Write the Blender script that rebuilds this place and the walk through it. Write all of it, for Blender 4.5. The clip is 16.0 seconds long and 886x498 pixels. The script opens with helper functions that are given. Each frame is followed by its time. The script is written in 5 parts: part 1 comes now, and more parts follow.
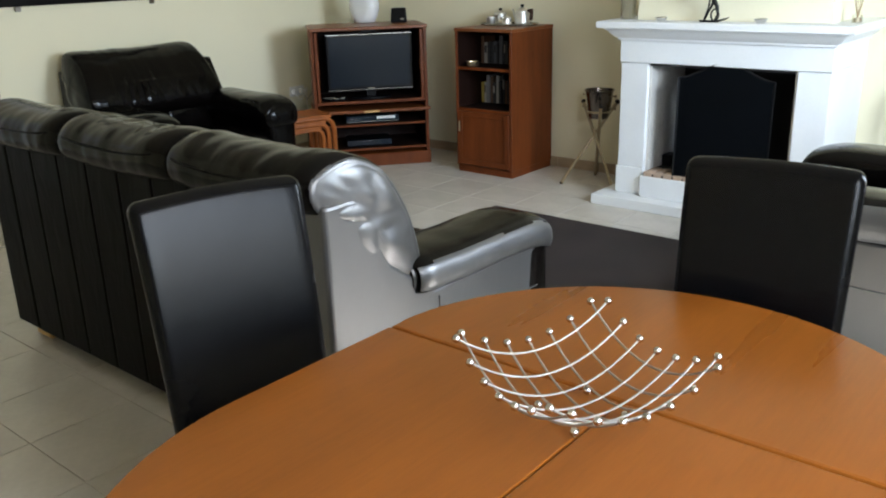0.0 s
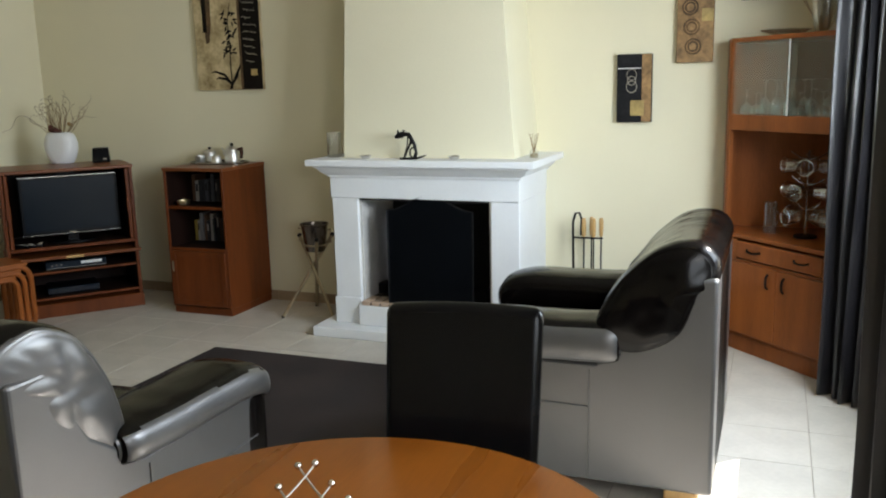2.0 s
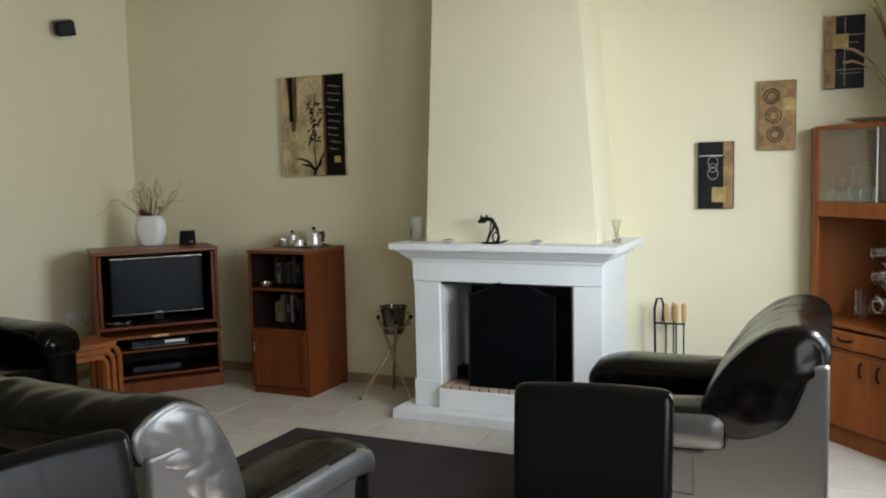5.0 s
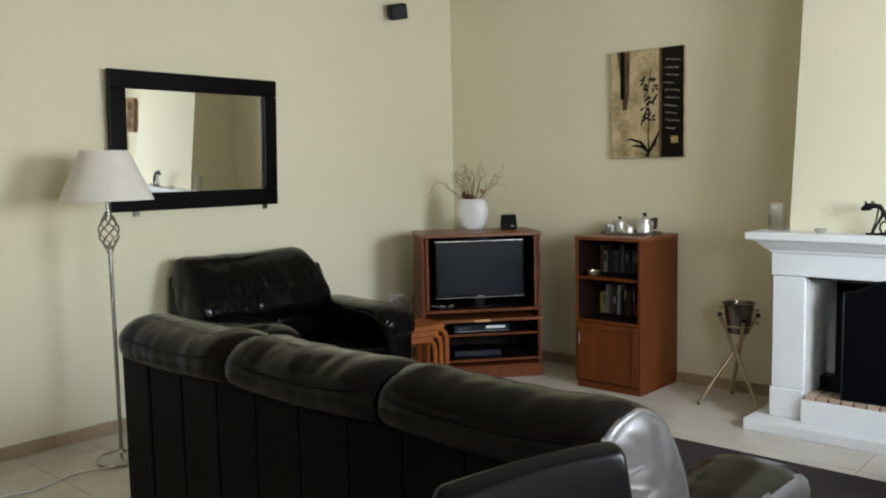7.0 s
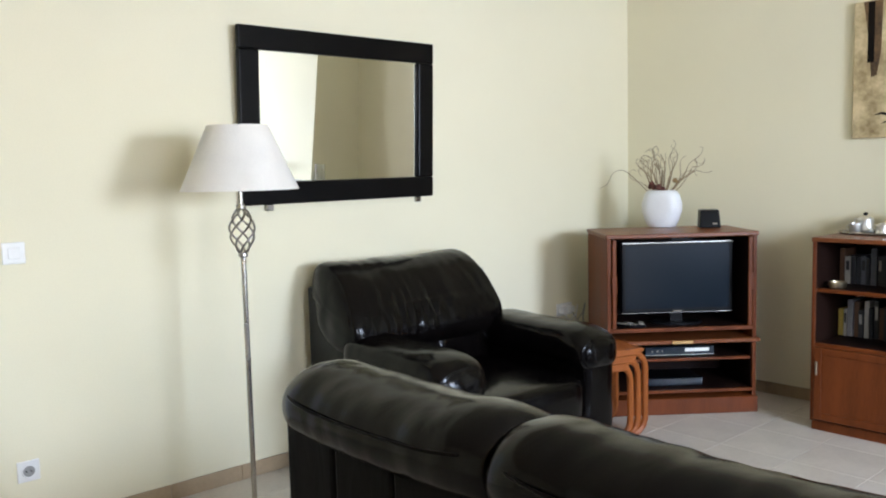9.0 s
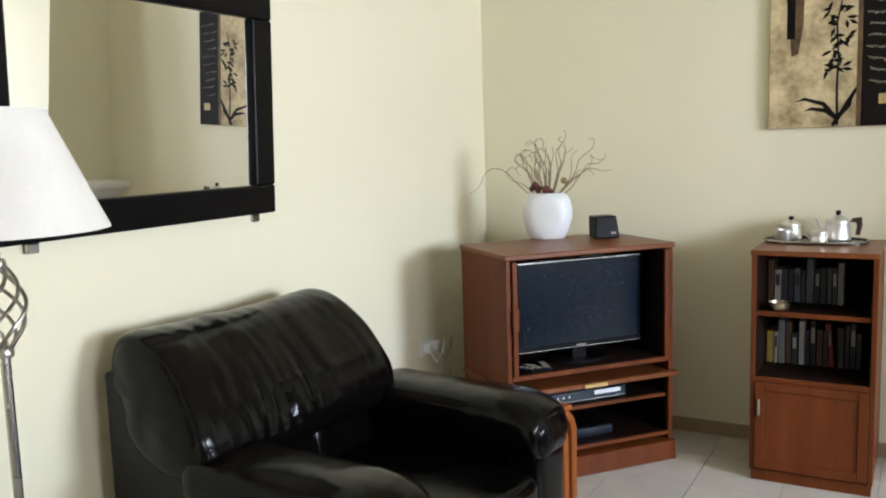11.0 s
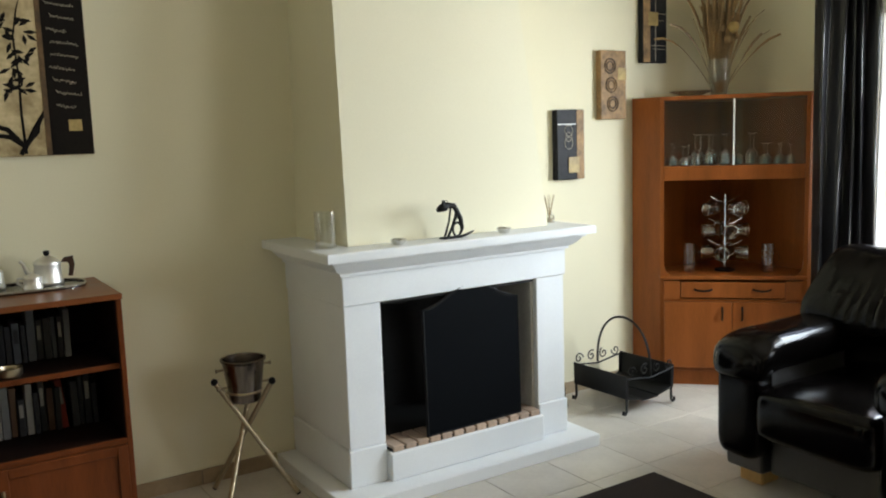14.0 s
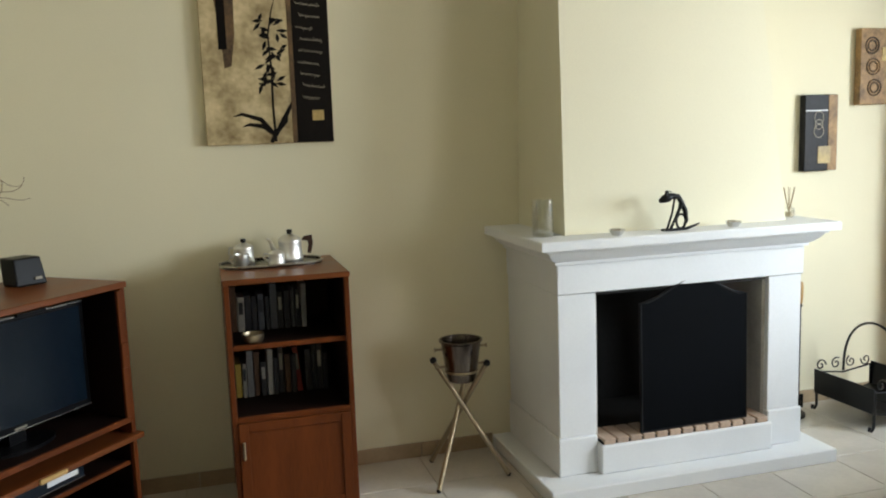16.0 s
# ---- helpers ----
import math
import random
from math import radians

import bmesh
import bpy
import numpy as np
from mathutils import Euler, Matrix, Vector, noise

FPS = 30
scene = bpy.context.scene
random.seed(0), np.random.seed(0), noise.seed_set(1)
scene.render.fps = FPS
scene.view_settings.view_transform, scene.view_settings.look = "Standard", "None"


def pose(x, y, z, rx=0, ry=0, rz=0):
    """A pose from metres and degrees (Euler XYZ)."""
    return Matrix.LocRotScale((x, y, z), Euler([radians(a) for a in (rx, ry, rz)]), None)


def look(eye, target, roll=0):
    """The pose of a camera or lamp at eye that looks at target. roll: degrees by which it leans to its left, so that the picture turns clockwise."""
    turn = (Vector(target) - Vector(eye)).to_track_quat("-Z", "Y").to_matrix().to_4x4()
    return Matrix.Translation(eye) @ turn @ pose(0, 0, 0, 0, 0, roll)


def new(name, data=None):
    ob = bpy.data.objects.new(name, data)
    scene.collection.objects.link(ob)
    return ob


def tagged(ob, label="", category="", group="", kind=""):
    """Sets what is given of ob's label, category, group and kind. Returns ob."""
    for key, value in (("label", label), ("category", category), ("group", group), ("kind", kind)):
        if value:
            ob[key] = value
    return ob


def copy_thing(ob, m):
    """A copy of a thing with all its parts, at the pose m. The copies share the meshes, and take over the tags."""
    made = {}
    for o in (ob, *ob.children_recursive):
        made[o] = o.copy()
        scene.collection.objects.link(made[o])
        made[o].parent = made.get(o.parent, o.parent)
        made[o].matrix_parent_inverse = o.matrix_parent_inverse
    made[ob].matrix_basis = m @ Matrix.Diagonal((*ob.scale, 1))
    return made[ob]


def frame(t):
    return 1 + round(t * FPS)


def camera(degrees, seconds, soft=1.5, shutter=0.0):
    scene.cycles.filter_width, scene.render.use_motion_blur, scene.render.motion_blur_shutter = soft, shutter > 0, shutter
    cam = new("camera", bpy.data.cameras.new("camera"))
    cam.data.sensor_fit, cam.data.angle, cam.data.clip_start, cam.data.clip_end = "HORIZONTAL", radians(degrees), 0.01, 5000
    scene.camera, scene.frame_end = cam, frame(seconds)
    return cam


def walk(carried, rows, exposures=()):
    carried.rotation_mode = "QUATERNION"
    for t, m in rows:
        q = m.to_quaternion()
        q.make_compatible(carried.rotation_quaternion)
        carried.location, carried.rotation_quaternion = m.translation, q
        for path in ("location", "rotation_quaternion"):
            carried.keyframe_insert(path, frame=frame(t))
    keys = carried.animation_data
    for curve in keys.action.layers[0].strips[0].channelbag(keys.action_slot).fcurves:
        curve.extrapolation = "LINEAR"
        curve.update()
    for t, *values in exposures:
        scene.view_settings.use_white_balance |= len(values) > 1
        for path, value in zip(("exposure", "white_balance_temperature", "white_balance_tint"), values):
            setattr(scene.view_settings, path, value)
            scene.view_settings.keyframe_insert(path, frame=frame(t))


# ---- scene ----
cam = camera(55.1, 16.0, soft=2.0)

PATH = [
    (0, (5.392, -5.283, 1.457), (4.168, -3.836, 0.818), -1.7),
    (0.5, (5.424, -5.262, 1.461), (4.372, -3.677, 0.844), -1.7),
    (1, (5.448, -5.236, 1.459), (4.551, -3.547, 0.875), -1.6),
    (1.5, (5.459, -5.233, 1.492), (4.678, -3.464, 0.983), -1.5),
    (2, (5.446, -5.251, 1.534), (4.727, -3.423, 1.154), -1.4),
    (2.5, (5.422, -5.261, 1.549), (4.726, -3.406, 1.275), -1.3),
    (3, (5.381, -5.267, 1.559), (4.697, -3.402, 1.332), -1.3),
    (3.2, (5.37, -5.27, 1.56), (4.686, -3.403, 1.344), -1.4),
    (5.3, (5.244, -5.391, 1.526), (4.342, -3.614, 1.357), -1.3),
    (5.5, (5.206, -5.399, 1.519), (4.248, -3.651, 1.349), -1.4),
    (6, (5.11, -5.432, 1.511), (4.019, -3.766, 1.334), -1.3),
    (6.5, (4.922, -5.388, 1.493), (3.707, -3.81, 1.307), -1.2),
    (7, (4.668, -5.32, 1.485), (3.334, -3.842, 1.298), -1.2),
    (7.5, (4.424, -5.314, 1.478), (2.998, -3.925, 1.288), -1.2),
    (8, (4.125, -5.277, 1.477), (2.651, -3.938, 1.289), -1.3),
    (8.2, (4.001, -5.226, 1.462), (2.518, -3.897, 1.273), -1.3),
    (10.3, (2.686, -4.353, 1.428), (1.274, -2.955, 1.201), -2.1),
    (10.5, (2.546, -4.318, 1.471), (1.228, -2.834, 1.22), -1.9),
    (11, (2.172, -4.305, 1.516), (1.187, -2.582, 1.269), -1.8),
    (11.5, (1.902, -4.16, 1.506), (1.352, -2.253, 1.255), -1.9),
    (12, (1.674, -4.073, 1.502), (1.606, -2.089, 1.253), -1.9),
    (12.5, (1.5, -4.037, 1.543), (1.84, -2.083, 1.288), -2.0),
    (13, (1.427, -3.91, 1.552), (2.109, -2.048, 1.288), -1.9),
    (13.5, (1.365, -3.839, 1.556), (2.302, -2.092, 1.292), -1.8),
    (14, (1.359, -3.784, 1.56), (2.427, -2.114, 1.296), -1.9),
    (14.5, (1.442, -3.719, 1.551), (2.548, -2.074, 1.286), -1.8),
    (15, (1.471, -3.692, 1.545), (2.549, -2.028, 1.279), -1.9),
    (15.5, (1.473, -3.781, 1.557), (2.357, -2.007, 1.288), -1.9),
    (16, (1.482, -3.854, 1.559), (2.017, -1.946, 1.286), -2.0),
]
EXPOSURES = [(0.0, 2.32, 6150, 13), (1.0, 2.05, 6250, 13), (1.5, 1.9, 6400, 13), (3.0, 1.72, 6600, 13), (5.5, 1.7, 6600, 14), (7.0, 2.14, 6400, 15), (8.2, 2.8, 6050, 18), (10.3, 2.9, 5850, 19), (11.0, 2.92, 6100, 18), (11.5, 3.06, 6300, 16), (12.0, 2.78, 6700, 14), (12.5, 2.36, 6700, 13), (13.0, 2.48, 6500, 13), (13.6, 2.28, 6500, 12), (14.5, 2.1, 6750, 13), (15.4, 2.0, 6700, 12), (16.0, 2.26, 6650, 13)]
walk(cam, [(t, look(eye, target, roll)) for t, eye, target, roll in PATH], EXPOSURES)

# ---- body ----
# world, sun and daylight
world = bpy.data.worlds.new("world")
scene.world = world
world.use_nodes = True
wn = world.node_tree.nodes
sky = wn.new("ShaderNodeTexSky")
sky.sky_type, sky.sun_disc = "NISHITA", False
SUN_EL, SUN_AZ = radians(41), radians(48)
sky.sun_elevation, sky.sun_rotation = SUN_EL, SUN_AZ
wn["Background"].inputs[1].default_value = 0.12
world.node_tree.links.new(sky.outputs[0], wn["Background"].inputs[0])
sun = new("sun", bpy.data.lights.new("sun", "SUN"))
sun.data.energy, sun.data.angle, sun.data.color = 5.0, radians(0.5), (1, 0.95, 0.86)
toward = Vector((math.sin(SUN_AZ) * math.cos(SUN_EL), math.cos(SUN_AZ) * math.cos(SUN_EL), math.sin(SUN_EL)))
sun.matrix_world = look(toward * 20, (0, 0, 0))
day = new("door_daylight", bpy.data.lights.new("door_daylight", "AREA"))
day.data.shape, day.data.size, day.data.size_y = "RECTANGLE", 1.2, 1.0
day.data.energy, day.data.color, day.data.spread = 27, (0.80, 0.92, 1.0), radians(165)
day.matrix_world = look((6.10, -2.2, 1.70), (0, -1.9, -0.6))
day2 = new("window_daylight", bpy.data.lights.new("window_daylight", "AREA"))
day2.data.shape, day2.data.size, day2.data.size_y = "RECTANGLE", 1.2, 1.1
day2.data.energy, day2.data.color = 11.5, (0.92, 0.97, 1.0)
day2.matrix_world = look((6.10, -4.55, 1.6), (0, -4.0, 0.3))


# materials
def mat(name, color, rough=0.5, metal=0.0, vary=0.12, scale=3.0, fine=60.0, bump=0.1, dist=0.002, wave=None, alpha=None, spec=0.5, coat=0.0, second=None, random_vary=0.0, rvar=0.08):
    """A surface with variation at two scales and a fine relief."""
    m = bpy.data.materials.new(name)
    m.use_nodes = True
    nt = m.node_tree
    n, l = nt.nodes, nt.links
    b = n["Principled BSDF"]
    b.inputs["Roughness"].default_value, b.inputs["Metallic"].default_value = rough, metal
    b.inputs["Specular IOR Level"].default_value = spec
    b.inputs["Coat Weight"].default_value, b.inputs["Coat Roughness"].default_value = coat, 0.12
    tc = n.new("ShaderNodeTexCoord")
    mp = n.new("ShaderNodeMapping")
    l.new(tc.outputs["Object"], mp.inputs["Vector"])
    big, small = n.new("ShaderNodeTexNoise"), n.new("ShaderNodeTexNoise")
    big.inputs["Scale"].default_value, small.inputs["Scale"].default_value = scale, fine
    big.inputs["Detail"].default_value, small.inputs["Detail"].default_value = 4, 5
    for t in (big, small):
        l.new(mp.outputs["Vector"], t.inputs["Vector"])
    if wave:
        mp.inputs["Scale"].default_value = wave
    mix = n.new("ShaderNodeMix")
    mix.data_type = "RGBA"
    dark = second or tuple(c * (1 - 2.2 * vary) for c in color)
    mix.inputs["A"].default_value, mix.inputs["B"].default_value = (*dark, 1), (*(min(1, c * (1 + 0.4 * vary)) for c in color), 1)
    add = n.new("ShaderNodeMath")
    add.operation = "MULTIPLY_ADD"
    add.inputs[1].default_value = 0.45
    ramp = n.new("ShaderNodeMapRange")
    ramp.inputs["From Min"].default_value, ramp.inputs["From Max"].default_value = 0.45, 0.95
    l.new(small.outputs["Fac"], add.inputs[0])
    l.new(big.outputs["Fac"], add.inputs[2])
    l.new(add.outputs[0], ramp.inputs["Value"])
    l.new(ramp.outputs["Result"], mix.inputs["Factor"])
    out = mix.outputs["Result"]
    if random_vary:
        info, hsv, rr = n.new("ShaderNodeObjectInfo"), n.new("ShaderNodeHueSaturation"), n.new("ShaderNodeMapRange")
        rr.inputs["To Min"].default_value, rr.inputs["To Max"].default_value = 1 - random_vary, 1 + random_vary
        l.new(info.outputs["Random"], rr.inputs["Value"])
        l.new(rr.outputs["Result"], hsv.inputs["Value"])
        l.new(out, hsv.inputs["Color"])
        out = hsv.outputs["Color"]
    l.new(out, b.inputs["Base Color"])
    rm = n.new("ShaderNodeMapRange")
    rm.inputs["To Min"].default_value, rm.inputs["To Max"].default_value = max(0.02, rough - rvar), min(1, rough + rvar)
    l.new(big.outputs["Fac"], rm.inputs["Value"])
    l.new(rm.outputs["Result"], b.inputs["Roughness"])
    if bump:
        bp = n.new("ShaderNodeBump")
        bp.inputs["Strength"].default_value, bp.inputs["Distance"].default_value = bump, dist
        l.new(small.outputs["Fac"], bp.inputs["Height"])
        l.new(bp.outputs["Normal"], b.inputs["Normal"])
    return m


def leather(name, color, rough, crease=0.5, spec=0.35):
    """Grained upholstery leather with soft creases."""
    m = mat(name, color, rough, vary=0.25, scale=4, fine=220, bump=0.06, dist=0.001, spec=spec)
    n, l = m.node_tree.nodes, m.node_tree.links
    b = n["Principled BSDF"]
    old = b.inputs["Normal"].links[0].from_node
    tc, mp, w = n.new("ShaderNodeTexCoord"), n.new("ShaderNodeMapping"), n.new("ShaderNodeTexNoise")
    mp.inputs["Scale"].default_value = (7, 4, 2.2)
    w.inputs["Scale"].default_value, w.inputs["Detail"].default_value, w.inputs["Distortion"].default_value = 2.2, 3, 0.8
    bp = n.new("ShaderNodeBump")
    bp.inputs["Strength"].default_value, bp.inputs["Distance"].default_value = crease, 0.02
    l.new(tc.outputs["Object"], mp.inputs["Vector"])
    l.new(mp.outputs["Vector"], w.inputs["Vector"])
    l.new(w.outputs["Fac"], bp.inputs["Height"])
    l.new(old.outputs["Normal"], bp.inputs["Normal"])
    l.new(bp.outputs["Normal"], b.inputs["Normal"])
    return m


def glass(name, tint=(1, 1, 1), gloss=1.0):
    """Thin clear glass: see-through, with gloss that grows towards grazing angles."""
    m = bpy.data.materials.new(name)
    m.use_nodes = True
    n, l = m.node_tree.nodes, m.node_tree.links
    n.remove(n["Principled BSDF"])
    tr, gl, mx, fr = n.new("ShaderNodeBsdfTransparent"), n.new("ShaderNodeBsdfGlossy"), n.new("ShaderNodeMixShader"), n.new("ShaderNodeLayerWeight")
    tr.inputs["Color"].default_value = (*tint, 1)
    gl.inputs["Roughness"].default_value = 0.02
    fr.inputs["Blend"].default_value = 0.25
    rg = n.new("ShaderNodeMapRange")
    rg.inputs["To Min"].default_value, rg.inputs["To Max"].default_value = 0.05 * gloss, 0.55 * gloss
    l.new(fr.outputs["Facing"], rg.inputs["Value"])
    l.new(rg.outputs["Result"], mx.inputs[0])
    l.new(tr.outputs[0], mx.inputs[1])
    l.new(gl.outputs[0], mx.inputs[2])
    l.new(mx.outputs[0], n["Material Output"].inputs["Surface"])
    return m


WALL = mat("cream_wall_paint", (0.80, 0.75, 0.555), 0.75, vary=0.03, scale=0.8, fine=140, bump=0.12, dist=0.002, spec=0.25)
CEIL = mat("ceiling_boards", (0.62, 0.56, 0.45), 0.85, vary=0.03, scale=0.8, fine=120, bump=0.08)
TILE = mat("beige_floor_tile", (0.64, 0.60, 0.53), 0.27, vary=0.06, scale=5, fine=45, bump=0.04, random_vary=0.04, rvar=0.01)
SKIRT = mat("taupe_skirting_tile", (0.40, 0.30, 0.19), 0.35, vary=0.10, scale=6, fine=60, bump=0.04, random_vary=0.05)
GROUT = mat("grout", (0.50, 0.45, 0.37), 0.9, vary=0.15, fine=90)
STONE = mat("white_limestone", (0.83, 0.85, 0.86), 0.6, vary=0.03, scale=3, fine=110, bump=0.04, dist=0.002, spec=0.3)
HOOD = mat("hood_paint", (0.80, 0.76, 0.575), 0.75, vary=0.03, scale=0.8, fine=140, bump=0.10, spec=0.25)
SOOT = mat("sooty_firebrick", (0.012, 0.011, 0.010), 0.9, vary=0.3, fine=40, bump=0.3)
JAMB = mat("firebox_plaster", (0.66, 0.64, 0.60), 0.8, vary=0.12, scale=5, fine=60, bump=0.2)
BRICK = mat("terracotta_brick", (0.52, 0.38, 0.28), 0.7, vary=0.15, fine=70, bump=0.3, random_vary=0.15)
TEAK = mat("teak_veneer", (0.160, 0.040, 0.009), 0.40, vary=0.20, scale=1.6, fine=28, bump=0.03, wave=(7, 7, 0.7), spec=0.2)
TEAKH = mat("teak_top", (0.21, 0.062, 0.017), 0.34, vary=0.20, scale=1.6, fine=28, bump=0.03, wave=(0.8, 7, 7), spec=0.35)
# Dark wood of handles and chair frames; also colours in the cases' inner shade.
TEAKD = mat("dark_wood_and_inner_shade", (0.014, 0.005, 0.003), 0.6, vary=0.2, scale=1.6, fine=28, bump=0.03, wave=(7, 7, 0.8), spec=0.15)
TABLE = mat("teak_table_top", (0.262, 0.080, 0.009), 0.30, vary=0.11, scale=1.2, fine=22, bump=0.02, wave=(7, 0.7, 7), coat=0.1, spec=0.3)
CABW = mat("cabinet_teak", (0.31, 0.090, 0.019), 0.40, vary=0.18, scale=1.4, fine=26, bump=0.03, wave=(7, 7, 0.7), spec=0.22)
PINE = mat("pale_wood_foot", (0.62, 0.38, 0.14), 0.4, vary=0.12, wave=(6, 6, 0.8))
LEATHER = leather("dark_brown_leather", (0.003, 0.0023, 0.0021), 0.18, 0.06, 0.17)
LEATHERB = leather("back_and_shaded_arm_leather", (0.004, 0.003, 0.0022), 0.42, 0.12, 0.05)
# Lit copy of the dark leather: window sheen put into colour and gloss.
LEATHER_LIT = leather("leather_lit_sides", (0.024, 0.0235, 0.0235), 0.42, 0.10, 1.0)
for k_, v_ in (("Coat Weight", 0.0), ("Coat Roughness", 0.45)):
    LEATHER.node_tree.nodes["Principled BSDF"].inputs[k_].default_value = v_
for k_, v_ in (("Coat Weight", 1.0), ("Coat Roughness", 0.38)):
    LEATHER_LIT.node_tree.nodes["Principled BSDF"].inputs[k_].default_value = v_
CHAIRL = leather("black_chair_leather", (0.003, 0.003, 0.0035), 0.25, 0.03, 0.17)
GREYB = mat("recess_shade_and_cable_grey", (0.34, 0.34, 0.33), 0.5)
BLACK = mat("black_plastic", (0.005, 0.005, 0.006), 0.35, vary=0.1, bump=0.02, spec=0.12)
SATIN = mat("black_frame_lacquer", (0.004, 0.0035, 0.0035), 0.32, vary=0.1, bump=0.02, spec=0.12)
IRON = mat("black_iron", (0.012, 0.012, 0.013), 0.45, 0.6, vary=0.2, fine=120, bump=0.15)
MESHB = mat("black_fire_mesh", (0.002, 0.0028, 0.004), 0.7, 0.0, vary=0.2, fine=400, bump=0.5, dist=0.002, spec=0.06)
SCREEN = mat("tv_screen", (0.004, 0.010, 0.018), 0.20, vary=0.05, bump=0, spec=0.35, rvar=0.01)
WIRE = mat("bowl_wire_steel", (0.52, 0.49, 0.45), 0.58, 1.0, vary=0.12, fine=80, bump=0.02)
CHROME = mat("polished_steel", (0.72, 0.71, 0.69), 0.14, 1.0, vary=0.08, fine=80, bump=0.02)
STEEL = mat("brushed_steel", (0.46, 0.44, 0.41), 0.27, 1.0, vary=0.12, fine=80, bump=0.05)
BRASS = mat("aged_brass", (0.50, 0.42, 0.29), 0.32, 1.0, vary=0.15, fine=80, bump=0.05)
WHITE = mat("white_glaze", (0.82, 0.83, 0.84), 0.35, vary=0.03, bump=0.02)
DOORW = mat("white_door_paint", (0.78, 0.80, 0.82), 0.4, vary=0.03, fine=60, bump=0.03)
PLASTIC = mat("white_plastic", (0.80, 0.80, 0.78), 0.4, vary=0.02, bump=0)
SHADE = mat("linen_shade", (0.80, 0.77, 0.71), 0.9, vary=0.06, scale=5, fine=240, bump=0.25)
TWIG = mat("dry_twig", (0.36, 0.26, 0.15), 0.8, vary=0.3, fine=80)
STRAW = mat("dry_straw", (0.42, 0.27, 0.12), 0.8, vary=0.3, fine=80)
CURTAIN = mat("charcoal_curtain", (0.013, 0.012, 0.014), 0.33, vary=0.15, scale=3, fine=260, bump=0.12, spec=0.55)
RUG = mat("dark_brown_rug", (0.030, 0.020, 0.019), 0.95, vary=0.25, scale=3, fine=300, bump=0.7, dist=0.004)
CANVAS = mat("printed_canvas", (0.64, 0.52, 0.30), 0.7, vary=0.25, scale=7, fine=40, bump=0.25, dist=0.002, second=(0.22, 0.15, 0.06))
PAINTB = mat("umber_paint", (0.010, 0.007, 0.005), 0.6, vary=0.3, fine=60, bump=0.15, spec=0.12)
PAINTM = mat("brown_wash", (0.16, 0.09, 0.035), 0.7, vary=0.4, scale=9, fine=60, bump=0.15)
GOLD = mat("gold_paint", (0.50, 0.36, 0.13), 0.5, vary=0.25, scale=12, fine=60, bump=0.2)
GREYW = mat("grey_lettering", (0.38, 0.34, 0.27), 0.7, vary=0.2)
TANP = mat("tan_relief", (0.36, 0.21, 0.085), 0.6, vary=0.3, scale=14, fine=60, bump=0.3)
BLUEBLK = mat("slate_paint", (0.016, 0.016, 0.019), 0.5, vary=0.4, scale=12, fine=60, bump=0.3, spec=0.2)
MIRROR = mat("mirror_silver", (0.90, 0.90, 0.88), 0.02, 1.0, vary=0.0, bump=0)
MIRROR.node_tree.nodes["Principled BSDF"].inputs["Roughness"].links and MIRROR.node_tree.links.remove(MIRROR.node_tree.nodes["Principled BSDF"].inputs["Roughness"].links[0])
MIRROR.node_tree.nodes["Principled BSDF"].inputs["Roughness"].default_value = 0.0
GLASS = glass("clear_glass", (0.97, 0.98, 0.97), 1.75)
PANE = glass("window_glass", (0.97, 0.98, 0.98), 0.5)
SMOKE = glass("cabinet_glass", (0.94, 0.96, 0.95), 0.6)
OUTSIDE = mat("terrace_paving", (0.45, 0.42, 0.37), 0.8, vary=0.15, scale=1, fine=30)
BOOKS = [mat(f"book_cloth_{c}", rgb, 0.5, vary=0.15, fine=60) for c, rgb in (("dark", (0.03, 0.03, 0.035)), ("slate", (0.10, 0.11, 0.13)), ("white", (0.45, 0.43, 0.39)), ("red", (0.30, 0.03, 0.02)), ("yellow", (0.55, 0.40, 0.08)), ("grey", (0.25, 0.25, 0.26)), ("brown", (0.12, 0.06, 0.03)))]



# building tools
def link(name, bm, material, parent=None, label="", smooth=False, angle=None):
    me = bpy.data.meshes.new(name)
    bm.normal_update()
    if smooth:
        for f in bm.faces:
            f.smooth = True
    bm.to_mesh(me)
    bm.free()
    me.materials.append(material)
    if smooth and angle:
        me.set_sharp_from_angle(angle=radians(angle))
    ob = new(name, me)
    if parent:
        ob.parent = parent
    if label:
        ob["label"] = label
    return ob


def part(name, bm, material, parent, label="", smooth=False, angle=40):
    return link(name, bm, material, parent, label, smooth, angle)


def thing(name, label, category, m=None, group=""):
    ob = new(name)
    ob.empty_display_size = 0.1
    if m:
        ob.matrix_world = m
    return tagged(ob, label, category, group)


def structure(name, bm, material, label="", smooth=False):
    return tagged(link(name, bm, material, None, "", smooth, 40), label, name.split("_")[0], kind="structure")


def box(bm, x0, y0, z0, x1, y1, z1, bevel=0.0, seg=1, m=None):
    vs = [bm.verts.new((x, y, z)) for x in (x0, x1) for y in (y0, y1) for z in (z0, z1)]
    fs = [bm.faces.new([vs[i] for i in q]) for q in ((0, 1, 3, 2), (4, 6, 7, 5), (0, 4, 5, 1), (2, 3, 7, 6), (0, 2, 6, 4), (1, 5, 7, 3))]
    out = vs
    if bevel:
        es = list({e for f in fs for e in f.edges})
        r = bmesh.ops.bevel(bm, geom=es, offset=bevel, segments=seg, affect="EDGES", profile=0.5)
        out = list({v for f in r["faces"] for v in f.verts} | {v for v in vs if v.is_valid})
    if m:
        bmesh.ops.transform(bm, matrix=m, verts=out)
    return out


